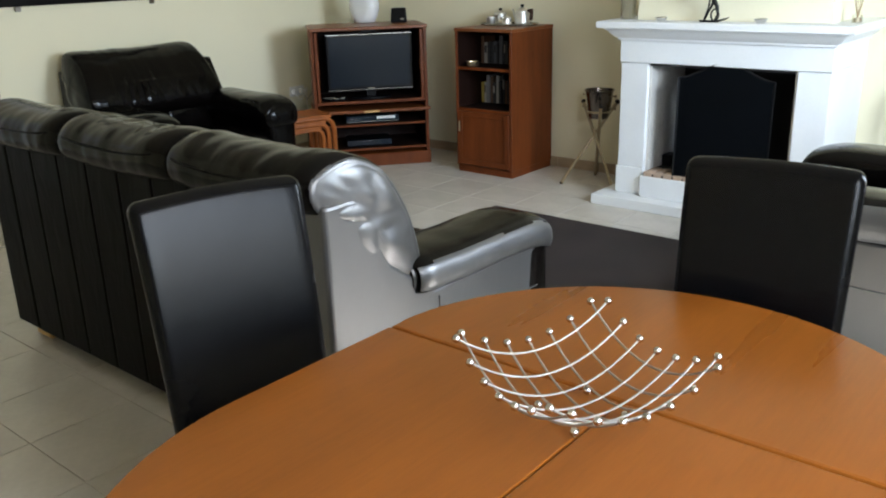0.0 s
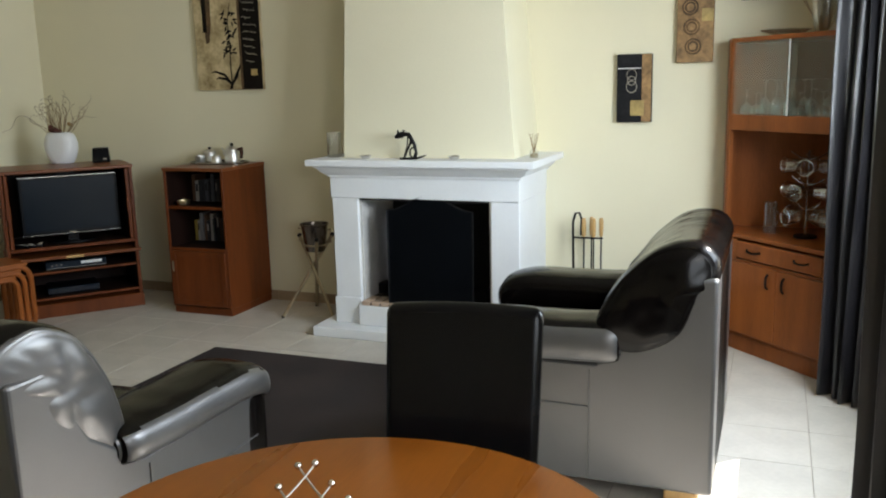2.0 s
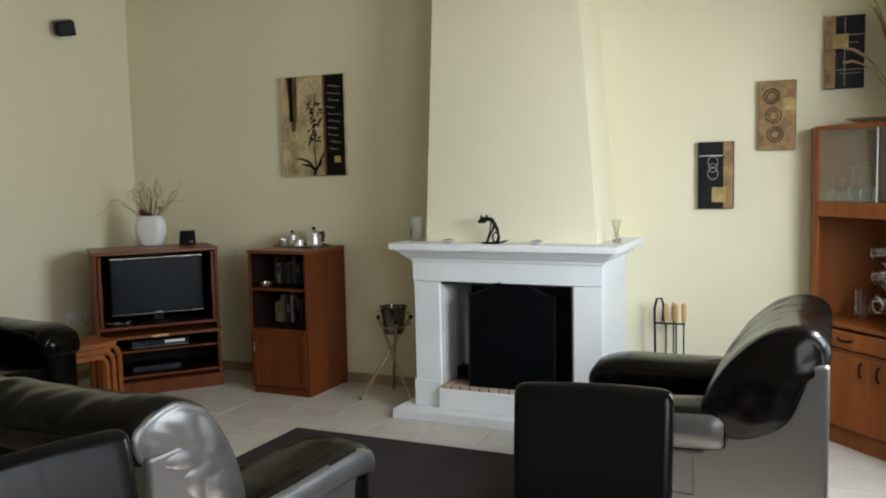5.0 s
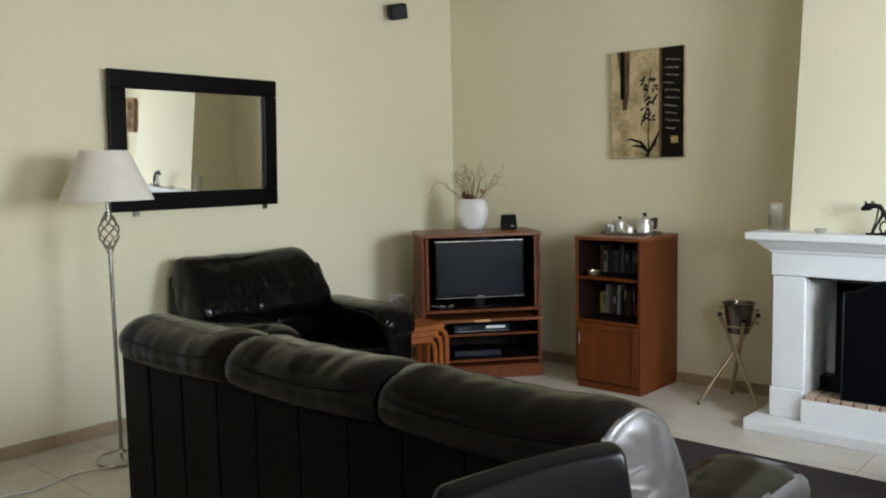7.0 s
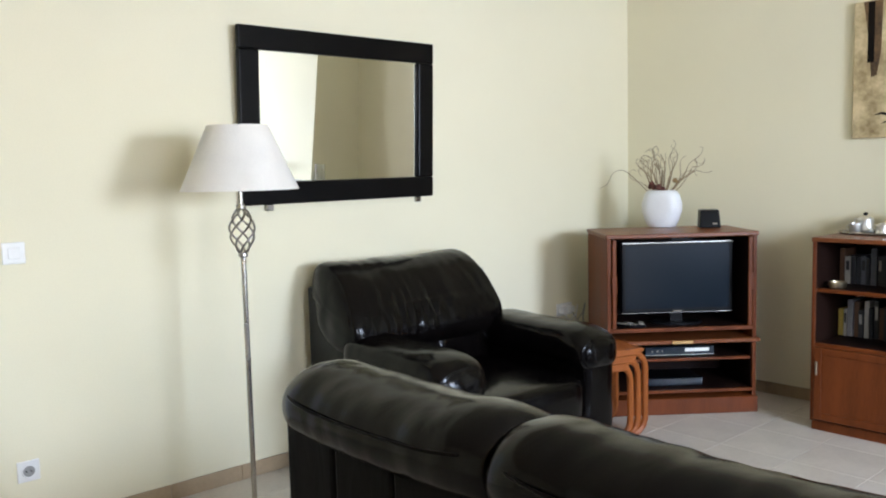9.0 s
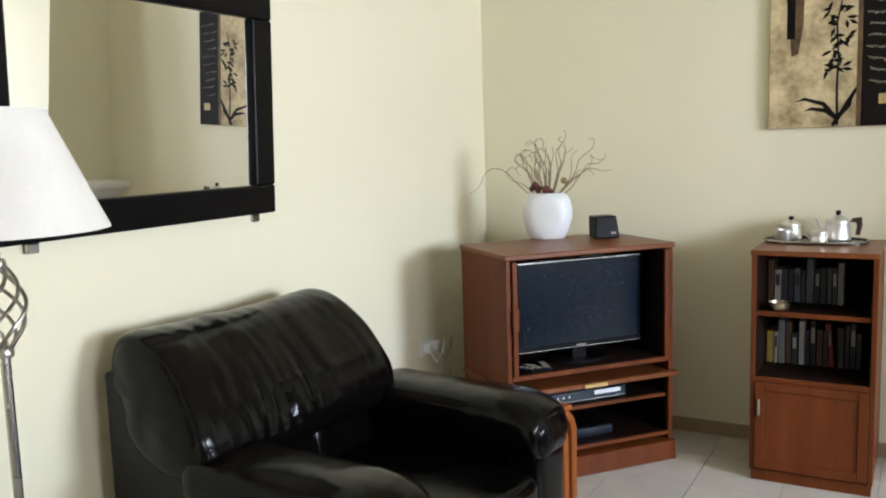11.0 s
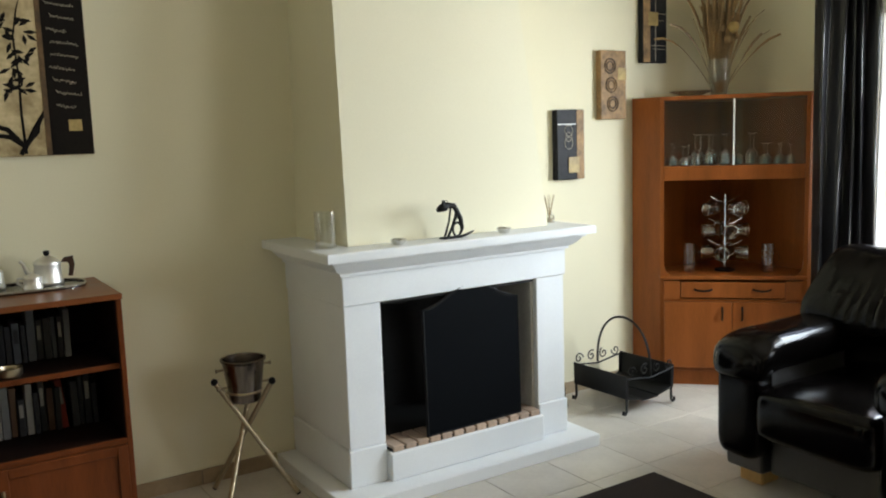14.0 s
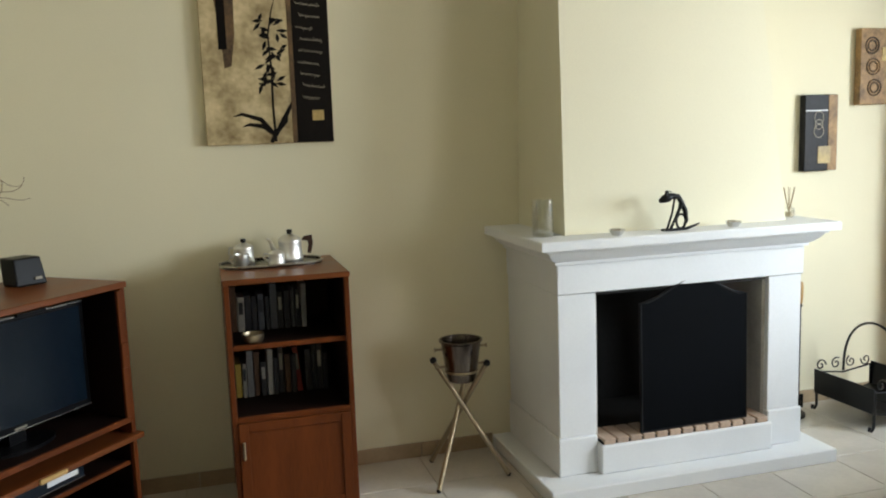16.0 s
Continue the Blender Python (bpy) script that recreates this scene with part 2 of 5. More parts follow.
def mbox(*a, **k):
    bm = bmesh.new()
    box(bm, *a, **k)
    return bm


def ring(bm, c, r, axis_u, axis_v, n):
    return [bm.verts.new(c + r * (math.cos(2 * math.pi * i / n) * axis_u + math.sin(2 * math.pi * i / n) * axis_v)) for i in range(n)]


def tube(bm, pts, radii, n=8, caps=True):
    """A tube along points with one radius or one for each point."""
    pts = [Vector(p) for p in pts]
    radii = radii if isinstance(radii, (list, tuple)) else [radii] * len(pts)
    u = None
    rings = []
    for i, p in enumerate(pts):
        d = (pts[min(i + 1, len(pts) - 1)] - pts[max(i - 1, 0)]).normalized()
        u = (u - d * u.dot(d)) if u else d.orthogonal()
        if u.length < 1e-4:
            u = d.orthogonal()
        u.normalize()
        rings.append(ring(bm, p, radii[i], u, d.cross(u), n))
    for a, b in zip(rings, rings[1:]):
        for i in range(n):
            bm.faces.new((a[i], a[(i + 1) % n], b[(i + 1) % n], b[i]))
    if caps:
        bm.faces.new(rings[0][::-1])
        bm.faces.new(rings[-1])
    return bm


def lathe(bm, profile, n=28, c=(0, 0, 0)):
    """A turned shape from (radius, height) rows, closed where the radius is 0."""
    rows = []
    c = Vector(c)
    for r, z in profile:
        rows.append([bm.verts.new(c + Vector((0, 0, z)))] if r < 1e-6 else ring(bm, c + Vector((0, 0, z)), r, Vector((1, 0, 0)), Vector((0, 1, 0)), n))
    for a, b in zip(rows, rows[1:]):
        if len(a) == 1 and len(b) == 1:
            continue
        for i in range(n):
            j = (i + 1) % n
            if len(a) == 1:
                bm.faces.new((a[0], b[j], b[i]))
            elif len(b) == 1:
                bm.faces.new((a[i], a[j], b[0]))
            else:
                bm.faces.new((a[i], a[j], b[j], b[i]))
    return bm


def ball(bm, c, r, n=10):
    return lathe(bm, [(r * math.sin(math.pi * i / 6) if 0 < i < 6 else 0, -r * math.cos(math.pi * i / 6)) for i in range(7)], n, c)


def pw(v, e):
    return math.copysign(abs(v) ** e, v)


def cushion(bm, c, size, e1=0.45, e2=0.35, nu=40, nv=20, puff=0.012, seed=0.0, bend=0.0, m=None):
    """A stuffed block: a superquadric with soft unevenness. bend bows the top forwards."""
    c, half = Vector(c), Vector(size) / 2
    rows = []
    for j in range(nv + 1):
        ph = -math.pi / 2 + math.pi * j / nv
        row = []
        for i in range(nu if 0 < j < nv else 1):
            th = 2 * math.pi * i / nu
            p = Vector((pw(math.cos(ph), e1) * pw(math.cos(th), e2), pw(math.cos(ph), e1) * pw(math.sin(th), e2), pw(math.sin(ph), e1)))
            q = Vector((p.x * half.x, p.y * half.y, p.z * half.z))
            w = noise.noise(Vector((q.x * 7 + seed, q.y * 7, q.z * 5 + seed))) + 0.5 * noise.noise(Vector((q.x * 19, q.y * 17 + seed, q.z * 11)))
            q += p.normalized() * w * puff
            q.y += bend * (p.z**2)
            q += c
            row.append(bm.verts.new(m @ q if m else q))
        rows.append(row)
    for a, b in zip(rows, rows[1:]):
        for i in range(nu):
            j = (i + 1) % nu
            if len(a) == 1:
                bm.faces.new((a[0], b[j], b[i]))
            elif len(b) == 1:
                bm.faces.new((a[i], a[j], b[0]))
            else:
                bm.faces.new((a[i], a[j], b[j], b[i]))
    return bm


def mcushion(*a, **k):
    return cushion(bmesh.new(), *a, **k)


def loft(profile, x0, x1, rnd, nx=28, puff=0.006, seed=0.0, sag=0.0, taper=0.0, pleat=0.0, low=0.80, crease=0.0):
    """A stuffed roll: a closed (y, z) profile run along x with its ends rounded over rnd."""
    bm = bmesh.new()
    k = len(profile)
    cy, cz = sum(p[0] for p in profile) / k, sum(p[1] for p in profile) / k
    rows = []
    for i in range(nx + 1):
        u = 0.5 - 0.5 * math.cos(math.pi * i / nx)
        x = x0 + (x1 - x0) * u
        e = min(x - x0, x1 - x)
        s = 1.0 if e >= rnd else math.sqrt(max(0.0, 1 - (1 - e / rnd) ** 2)) ** 0.8
        s = low + (1 - low) * s
        row = []
        for y, z in profile:
            w = noise.noise(Vector((x * 8 + seed, y * 9, z * 6))) + 0.6 * noise.noise(Vector((x * 22 + seed, y * 14, z * 7)))
            w += 0.35 * noise.noise(Vector((x * 38 + seed, y * 5, z * 9 + x * 6))) * max(0.0, 1 - abs(z - cz) / 0.22)
            d = Vector((0, y - cy, z - cz))
            p = Vector((x, cy, cz)) + d * s + d.normalized() * w * puff
            if pleat and y > cy + 0.05:
                fold = abs(math.sin(x * 52 + 9 * (z - cz) * (2 * u - 1) + seed + 2 * noise.noise(Vector((x * 6, z * 5, seed)))))
                p -= d.normalized() * pleat * (1 - fold) ** 2 * math.exp(-((z - cz + 0.03) / 0.095) ** 2) * math.exp(-((u - 0.60) / 0.17) ** 2)
            p.x -= taper * (2 * u - 1) * max(0.0, min(1.0, (z - cz) / 0.2 + 0.35))
            p.z -= sag * (1 - (2 * u - 1) ** 2) * (1 if z > cz else 0)
            row.append(bm.verts.new(p))
        rows.append(row)
    for end, sign in ((0, -1), (-1, 1)):
        ring = [v.co.copy() for v in rows[end]]
        mid = sum(ring, Vector()) / k
        for f in (0.96, 0.90, 0.82, 0.74, 0.66, 0.58, 0.50, 0.42, 0.34, 0.26, 0.18, 0.10, 0.04):
            row = []
            for c in ring:
                q = mid + (c - mid) * f
                fold = crease * (1 - abs(noise.noise(Vector((7, q.y * 5, (q.z + 0.35 * q.y) * 17))))) ** 3 * (1 - f**4)
                row.append(bm.verts.new(q + Vector((sign * (0.030 * (1 - f * f) ** 0.7 - fold + 0.006 * noise.noise(q * 11)), 0, 0))))
            rows.insert(0, row) if sign < 0 else rows.append(row)
    for a, b in zip(rows, rows[1:]):
        for i in range(k):
            bm.faces.new((a[i], a[(i + 1) % k], b[(i + 1) % k], b[i]))
    bm.faces.new(rows[0])
    bm.faces.new(rows[-1][::-1])
    return flip(bm)


def smooth_profile(pts, n=3):
    """Rounds a closed outline by cutting its corners."""
    for _ in range(n):
        pts = [q for a, b in zip(pts, pts[1:] + pts[:1]) for q in ((0.75 * a[0] + 0.25 * b[0], 0.75 * a[1] + 0.25 * b[1]), (0.25 * a[0] + 0.75 * b[0], 0.25 * a[1] + 0.75 * b[1]))]
    return pts


def extrude_outline(bm, outline, z0, z1, bevel=0.0):
    """A slab from a flat outline in x and y."""
    lo, hi = [bm.verts.new((x, y, z0)) for x, y in outline], [bm.verts.new((x, y, z1)) for x, y in outline]
    n = len(outline)
    bm.faces.new(lo[::-1])
    top = bm.faces.new(hi)
    for i in range(n):
        bm.faces.new((lo[i], lo[(i + 1) % n], hi[(i + 1) % n], hi[i]))
    if bevel:
        bmesh.ops.bevel(bm, geom=list(top.edges), offset=bevel, segments=2, affect="EDGES", profile=0.5)
    return bm


def flip(bm):
    bmesh.ops.recalc_face_normals(bm, faces=bm.faces)
    return bm


# room shell
EAST, SOUTH, HIGH = 6.0, -7.2, 3.15
DOOR_N, DOOR_S, DOOR_H = -1.0, -2.9, 2.25
WIN_N, WIN_S = -3.65, -5.65
structure("wall_north", mbox(-0.25, 0, -0.1, EAST + 0.25, 0.25, HIGH + 0.1), WALL, "cream painted plaster wall behind the fireplace")
bm = bmesh.new()
box(bm, -0.25, SOUTH, -0.1, 0, -5.07, HIGH + 0.1)
box(bm, -0.25, -5.07, 2.155, 0, -4.075, HIGH + 0.1)
box(bm, -0.25, -4.075, -0.1, 0, 0, HIGH + 0.1)
structure("wall_west", bm, WALL, "cream painted plaster wall with the mirror")
bm = bmesh.new()
box(bm, EAST, DOOR_N, -0.1, EAST + 0.25, 0, HIGH + 0.1)
box(bm, EAST, DOOR_S, DOOR_H, EAST + 0.25, DOOR_N, HIGH + 0.1)
box(bm, EAST, WIN_N, -0.1, EAST + 0.25, DOOR_S, HIGH + 0.1)
box(bm, EAST, WIN_S, DOOR_H, EAST + 0.25, WIN_N, HIGH + 0.1)
box(bm, EAST, WIN_S, -0.1, EAST + 0.25, WIN_N, 0.78)
box(bm, EAST, SOUTH, -0.1, EAST + 0.25, WIN_S, HIGH + 0.1)
structure("wall_east", bm, WALL, "cream painted plaster wall with a glazed terrace door")
structure("wall_south", mbox(-0.25, SOUTH - 0.25, -0.1, EAST + 0.25, SOUTH, HIGH + 0.1), WALL, "cream painted plaster wall closing the room")
structure("ceiling", mbox(-0.25, SOUTH - 0.25, HIGH, EAST + 0.25, 0.25, HIGH + 0.2), CEIL, "plain pale beige boarded ceiling")
floor = structure("floor", mbox(-0.25, SOUTH - 0.25, -0.2, EAST + 0.25, 0.25, -0.004), GROUT, "beige ceramic tile floor with darker grout joints")
# Unseen eave, added to keep the sun off the dining table.
structure("eave", mbox(EAST + 0.252, SOUTH, 2.42, 8.6, -3.2, 2.6), CEIL, "unseen slab added outside the south window to block the sun")
structure("ground", mbox(EAST + 0.26, -60, -0.3, 80, 60, -0.08), OUTSIDE, "pale paved terrace outside the glazed door")



# fireplace
fp = thing("fireplace", "white limestone fireplace with stepped mantel and dark firebox", "fireplace")
part("plinth", mbox(2.785, -0.755, 0, 4.19, 0, 0.062, 0.004), STONE, fp)
for x0, x1 in ((2.885, 3.06), (3.92, 4.095)):
    bm = bmesh.new()
    box(bm, x0, -0.605, 0.231, x1, 0, 0.8618, 0.004)
    part("pillar", bm, STONE, fp)
    part("pillar_base", mbox(x0 - 0.008 if x0 < 3 else x0, -0.616, 0.0622, x1 if x0 < 3 else x1 + 0.008, 0, 0.2308, 0.005), STONE, fp)
part("lintel", mbox(2.88, -0.615, 0.862, 4.10, 0, 0.992, 0.004), STONE, fp)
bm = bmesh.new()
steps = [(0.0, 0.9922), (0.012, 0.9922), (0.012, 1.005), (0.026, 1.012), (0.042, 1.026), (0.056, 1.043), (0.062, 1.052), (0.072, 1.052), (0.072, 1.062), (0.108, 1.066), (0.108, 1.098), (0.104, 1.104), (0.0, 1.104)]
rows = []
for out, z in steps:
    x0, x1, y0 = 2.88 - out, 4.10 + out, -0.615 - out
    rows.append([bm.verts.new(p) for p in ((x0, 0, z), (x0, y0, z), (x1, y0, z), (x1, 0, z))])
for a, b in zip(rows, rows[1:]):
    for i in range(3):
        bm.faces.new((a[i], a[i + 1], b[i + 1], b[i]))
bm.faces.new(rows[-1])
part("mantel_shelf", flip(bm), STONE, fp, "stepped limestone mantel shelf")
part("hearth_step", mbox(3.0602, -0.652, 0.0622, 3.9198, -0.03, 0.19, 0.006), STONE, fp)
part("firebox_back", mbox(3.0602, -0.12, 0.1902, 3.9198, -0.03, 0.8618), SOOT, fp, "soot-blackened firebox back")
part("firebox_side", mbox(3.0602, -0.58, 0.19, 3.075, -0.1202, 0.8618), JAMB, fp)
part("firebox_side", mbox(3.905, -0.58, 0.19, 3.9198, -0.1202, 0.8618), JAMB, fp)
part("firebox_top", mbox(3.0752, -0.6, 0.848, 3.9048, -0.1202, 0.8618), SOOT, fp)
part("brick_bed", mbox(3.0754, -0.636, 0.1903, 3.9046, -0.4802, 0.204), SOOT, fp, "dark sooty joints between the bricks")
brick_mesh = None
for k in range(13):
    bm = mbox(-0.0275, -0.075, 0, 0.0275, 0.075, 0.026, 0.003)
    if brick_mesh is None:
        ob = part("hearth_brick", bm, BRICK, fp, "terracotta brick edge")
        brick_mesh = ob.data
    else:
        bm.free()
        ob = new("hearth_brick", brick_mesh)
        ob.parent = fp
    ob.location = (3.106 + k * 0.064, -0.565, 0.1905)
part("hearth_floor", mbox(3.076, -0.48, 0.1904, 3.904, -0.121, 0.21), SOOT, fp)
part("ash_box", mbox(3.08, -0.40, 0.211, 3.14, -0.30, 0.28, 0.004), BLACK, fp)
part("ash_box", mbox(3.83, -0.45, 0.211, 3.90, -0.30, 0.29, 0.004), BLACK, fp)
bm = bmesh.new()
lo = [(2.95, 0, 1.1042), (2.95, -0.545, 1.1042), (4.05, -0.545, 1.1042), (4.05, 0, 1.1042)]
hi = [(2.985, 0, HIGH), (2.985, -0.40, HIGH), (3.87, -0.40, HIGH), (3.87, 0, HIGH)]
a, b = [bm.verts.new(p) for p in lo], [bm.verts.new(p) for p in hi]
for i in range(3):
    bm.faces.new((a[i], a[i + 1], b[i + 1], b[i]))
part("chimney_hood", flip(bm), HOOD, fp, "tapering cream plastered chimney hood")


# fire screen
fs = thing("fire_screen", "black metal mesh fire screen with arched top", "fire screen", pose(3.535, -0.618, 0.2195, -1, 0, 2))
ol = [(-0.27, 0.0), (0.27, 0.0), (0.27, 0.575)] + [(0.27 - 0.54 * i / 16, 0.575 + 0.090 * (0.5 - 0.5 * math.cos(2 * math.pi * i / 16))) for i in range(1, 16)] + [(-0.27, 0.575)]
bm = extrude_outline(bmesh.new(), ol, -0.004, 0.004)
bmesh.ops.transform(bm, matrix=pose(0, 0, 0, 90, 0, 0), verts=bm.verts)
part("mesh_panel", bm, MESHB, fs)
part("rim", tube(bmesh.new(), [(x, 0, z) for x, z in ol + ol[:1]], 0.007, 6), IRON, fs, smooth=True)


# bookcase beside the fireplace
def bookcase():
    t = thing("bookcase", "teak bookcase half full of books with one panelled door", "bookcase", pose(1.532, -0.525, 0))
    w, d, h = 0.488, 0.505, 1.022
    part("side_panel", mbox(0, 0, 0.05, 0.02, d, h - 0.0222, 0.002), TEAK, t)
    part("side_panel", mbox(w - 0.02, 0, 0.05, w, d, h - 0.0222, 0.002), TEAK, t)
    # Near-black sheets, back and shelves put the bookcase's inner shade into colour.
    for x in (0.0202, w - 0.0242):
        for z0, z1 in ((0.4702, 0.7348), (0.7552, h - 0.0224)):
            part("side_shade", mbox(x, 0.006, z0, x + 0.004, d - 0.0122, z1), TEAKD, t)
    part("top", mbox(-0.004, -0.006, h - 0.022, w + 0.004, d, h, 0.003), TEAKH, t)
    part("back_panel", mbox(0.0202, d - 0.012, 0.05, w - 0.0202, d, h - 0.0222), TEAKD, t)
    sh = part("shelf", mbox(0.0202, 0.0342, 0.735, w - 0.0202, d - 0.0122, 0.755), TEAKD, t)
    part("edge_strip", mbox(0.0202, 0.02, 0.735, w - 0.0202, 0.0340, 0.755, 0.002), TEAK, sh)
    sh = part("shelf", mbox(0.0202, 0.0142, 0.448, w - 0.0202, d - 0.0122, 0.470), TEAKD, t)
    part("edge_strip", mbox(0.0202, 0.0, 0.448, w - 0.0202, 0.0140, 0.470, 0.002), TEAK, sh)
    part("plinth", mbox(0.006, 0.012, 0, w - 0.006, d, 0.0498), TEAK, t)
    door = part("door", mbox(0.0215, -0.004, 0.062, w - 0.0215, 0.014, 0.4465, 0.003), TEAK, t)
    for x0, z0, x1, z1 in ((0.0215, 0.062, 0.06, 0.4465), (w - 0.06, 0.062, w - 0.0215, 0.4465), (0.06, 0.062, w - 0.06, 0.1), (0.06, 0.41, w - 0.06, 0.4465)):
        part("door_rail", mbox(x0, -0.011, z0, x1, -0.0042, z1, 0.002), TEAK, door)
    part("handle", mbox(0.032, -0.024, 0.30, 0.044, -0.0112, 0.375, 0.004), BRASS, door, "small brass pull")
    return t


case = bookcase()
rng = random.Random(5)
BOOK_NAMES = ("dark", "slate", "white", "red", "yellow", "grey", "brown")
for z, colours in ((0.7555, (6, 2, 0, 0, 1, 0, 1, 0, 0, 1, 0, 5, 0, 0, 2)), (0.4705, (4, 2, 5, 6, 0, 2, 0, 0, 6, 0, 3, 0, 0, 0, 0, 1))):
    x = 1.532 + 0.026
    for i, c in enumerate(colours):
        w = rng.uniform(0.016, 0.030) if c else rng.uniform(0.014, 0.026)
        if x + w > 1.532 + (0.36 if z > 0.6 else 0.44):
            break
        h, d = rng.uniform(0.145, 0.205), rng.uniform(0.11, 0.15)
        tilt = -5 if c == 3 else rng.uniform(-0.6, 0.6)
        b = thing("book", BOOK_NAMES[c] + " spined book standing on a bookcase shelf", "book", pose(x + w / 2, -0.27 + rng.uniform(0, 0.02), z + (0.0012 if c == 3 else 0.0002), 0, tilt, 0), "books in the bookcase")
        part("cover", mbox(-w / 2, 0, 0, w / 2, d, h, 0.002), BOOKS[c], b)
        if i % 3 == 1:
            part("title_band", mbox(-w * 0.30, -0.0012, h * 0.5, w * 0.30, 0.001, h * 0.85), BOOKS[2 if c in (0, 3) else 0], b)
        x += w + (0.014 if c == 3 else 0.0035)
bowl = lathe(bmesh.new(), [(0, 0), (0.034, 0), (0.043, 0.01), (0.045, 0.035), (0.040, 0.035), (0.036, 0.012), (0, 0.010)], 20)
pot = link("trinket_bowl", bowl, BRASS, None, "", True, 40)
pot.location = (1.635, -0.455, 0.7555)
tagged(pot, "small brass bowl on the bookcase shelf", "bowl")


def tray_set():
    tray = thing("serving_tray", "oval dark polished metal tray on the bookcase", "tray", pose(1.745, -0.165, 1.0225))
    ol = [(0.215 * pw(math.cos(a), 0.7), 0.125 * pw(math.sin(a), 0.7)) for a in (2 * math.pi * i / 40 for i in range(40))]
    part("base", extrude_outline(bmesh.new(), ol, 0, 0.005), mat("tarnished_tray", (0.13, 0.12, 0.11), 0.22, 1.0, vary=0.2, fine=80, bump=0.02), tray)
    part("rim", tube(bmesh.new(), [(x, y, 0.009) for x, y in ol + ol[:1]], 0.005, 6), STEEL, tray, smooth=True)
    pewter = mat("polished_pewter", (0.86, 0.85, 0.82), 0.42, 1.0, vary=0.10, fine=60, bump=0.03)
    walnut = mat("walnut_handle", (0.06, 0.025, 0.015), 0.4, vary=0.2)
    for name, x, y, r, h, big in (("sugar_pot", -0.110, 0.045, 0.046, 0.092, 0), ("teapot", 0.088, 0.035, 0.055, 0.118, 1), ("milk_jug", 0.02, -0.060, 0.036, 0.062, 0), ("coffee_cup", -0.125, -0.045, 0.034, 0.050, 0)):
        t = thing(name, "polished pewter " + name.replace("_", " ") + " on the serving tray", name.split("_")[-1], pose(1.745 + x, -0.165 + y, 1.028, 0, 0, -8))
        if name == "coffee_cup":
            prof = [(0, 0), (r * 0.7, 0), (r * 0.92, 0.012), (r, h), (r * 0.94, h), (r * 0.85, 0.014), (0, 0.008)]
        else:
            prof = [(0, 0), (r * 0.94, 0), (r, 0.006), (r, h * 0.12), (r * 0.96, h * 0.16), (r * 0.90, h * 0.62), (r * 0.92, h * 0.66), (r * 0.92, h * 0.72), (r * 0.84, h * 0.80), (r * 0.40, h * 0.93), (r * 0.16, h * 0.96), (0, h * 0.96)]
        part("body", lathe(bmesh.new(), prof, 28), pewter, t, smooth=True)
        if name in ("sugar_pot", "teapot"):
            part("knob", lathe(bmesh.new(), [(0, h * 0.955), (0.007, h * 0.96), (0.012, h * 1.03), (0.011, h * 1.13), (0, h * 1.15)], 12), BLACK, t, "black lid knob", smooth=True)
        hx = r * 0.9
        if big:
            grip = extrude_outline(bmesh.new(), [(hx, h * 0.72), (hx + 0.012, h * 0.86), (hx + 0.046, h * 0.90), (hx + 0.050, h * 0.60), (hx + 0.040, h * 0.22), (hx + 0.024, h * 0.24), (hx + 0.030, h * 0.58), (hx + 0.026, h * 0.70)], -0.008, 0.008)
            bmesh.ops.transform(grip, matrix=pose(0, 0, 0, 90, 0, 0), verts=grip.verts)
            part("handle", flip(grip), walnut, t, "dark wooden handle")
            part("spout", tube(bmesh.new(), [(-r * 0.9, 0, h * 0.30), (-r - 0.018, 0, h * 0.45), (-r - 0.030, 0, h * 0.75), (-r - 0.042, 0, h * 0.84)], [0.012, 0.010, 0.007, 0.006], 10), pewter, t, smooth=True)
        else:
            part("handle", tube(bmesh.new(), [(-hx, 0, h * 0.72), (-hx - 0.018, 0, h * 0.74), (-hx - 0.022, 0, h * 0.45), (-hx, 0, h * 0.22)], 0.004, 8), pewter, t, smooth=True)


tray_set()


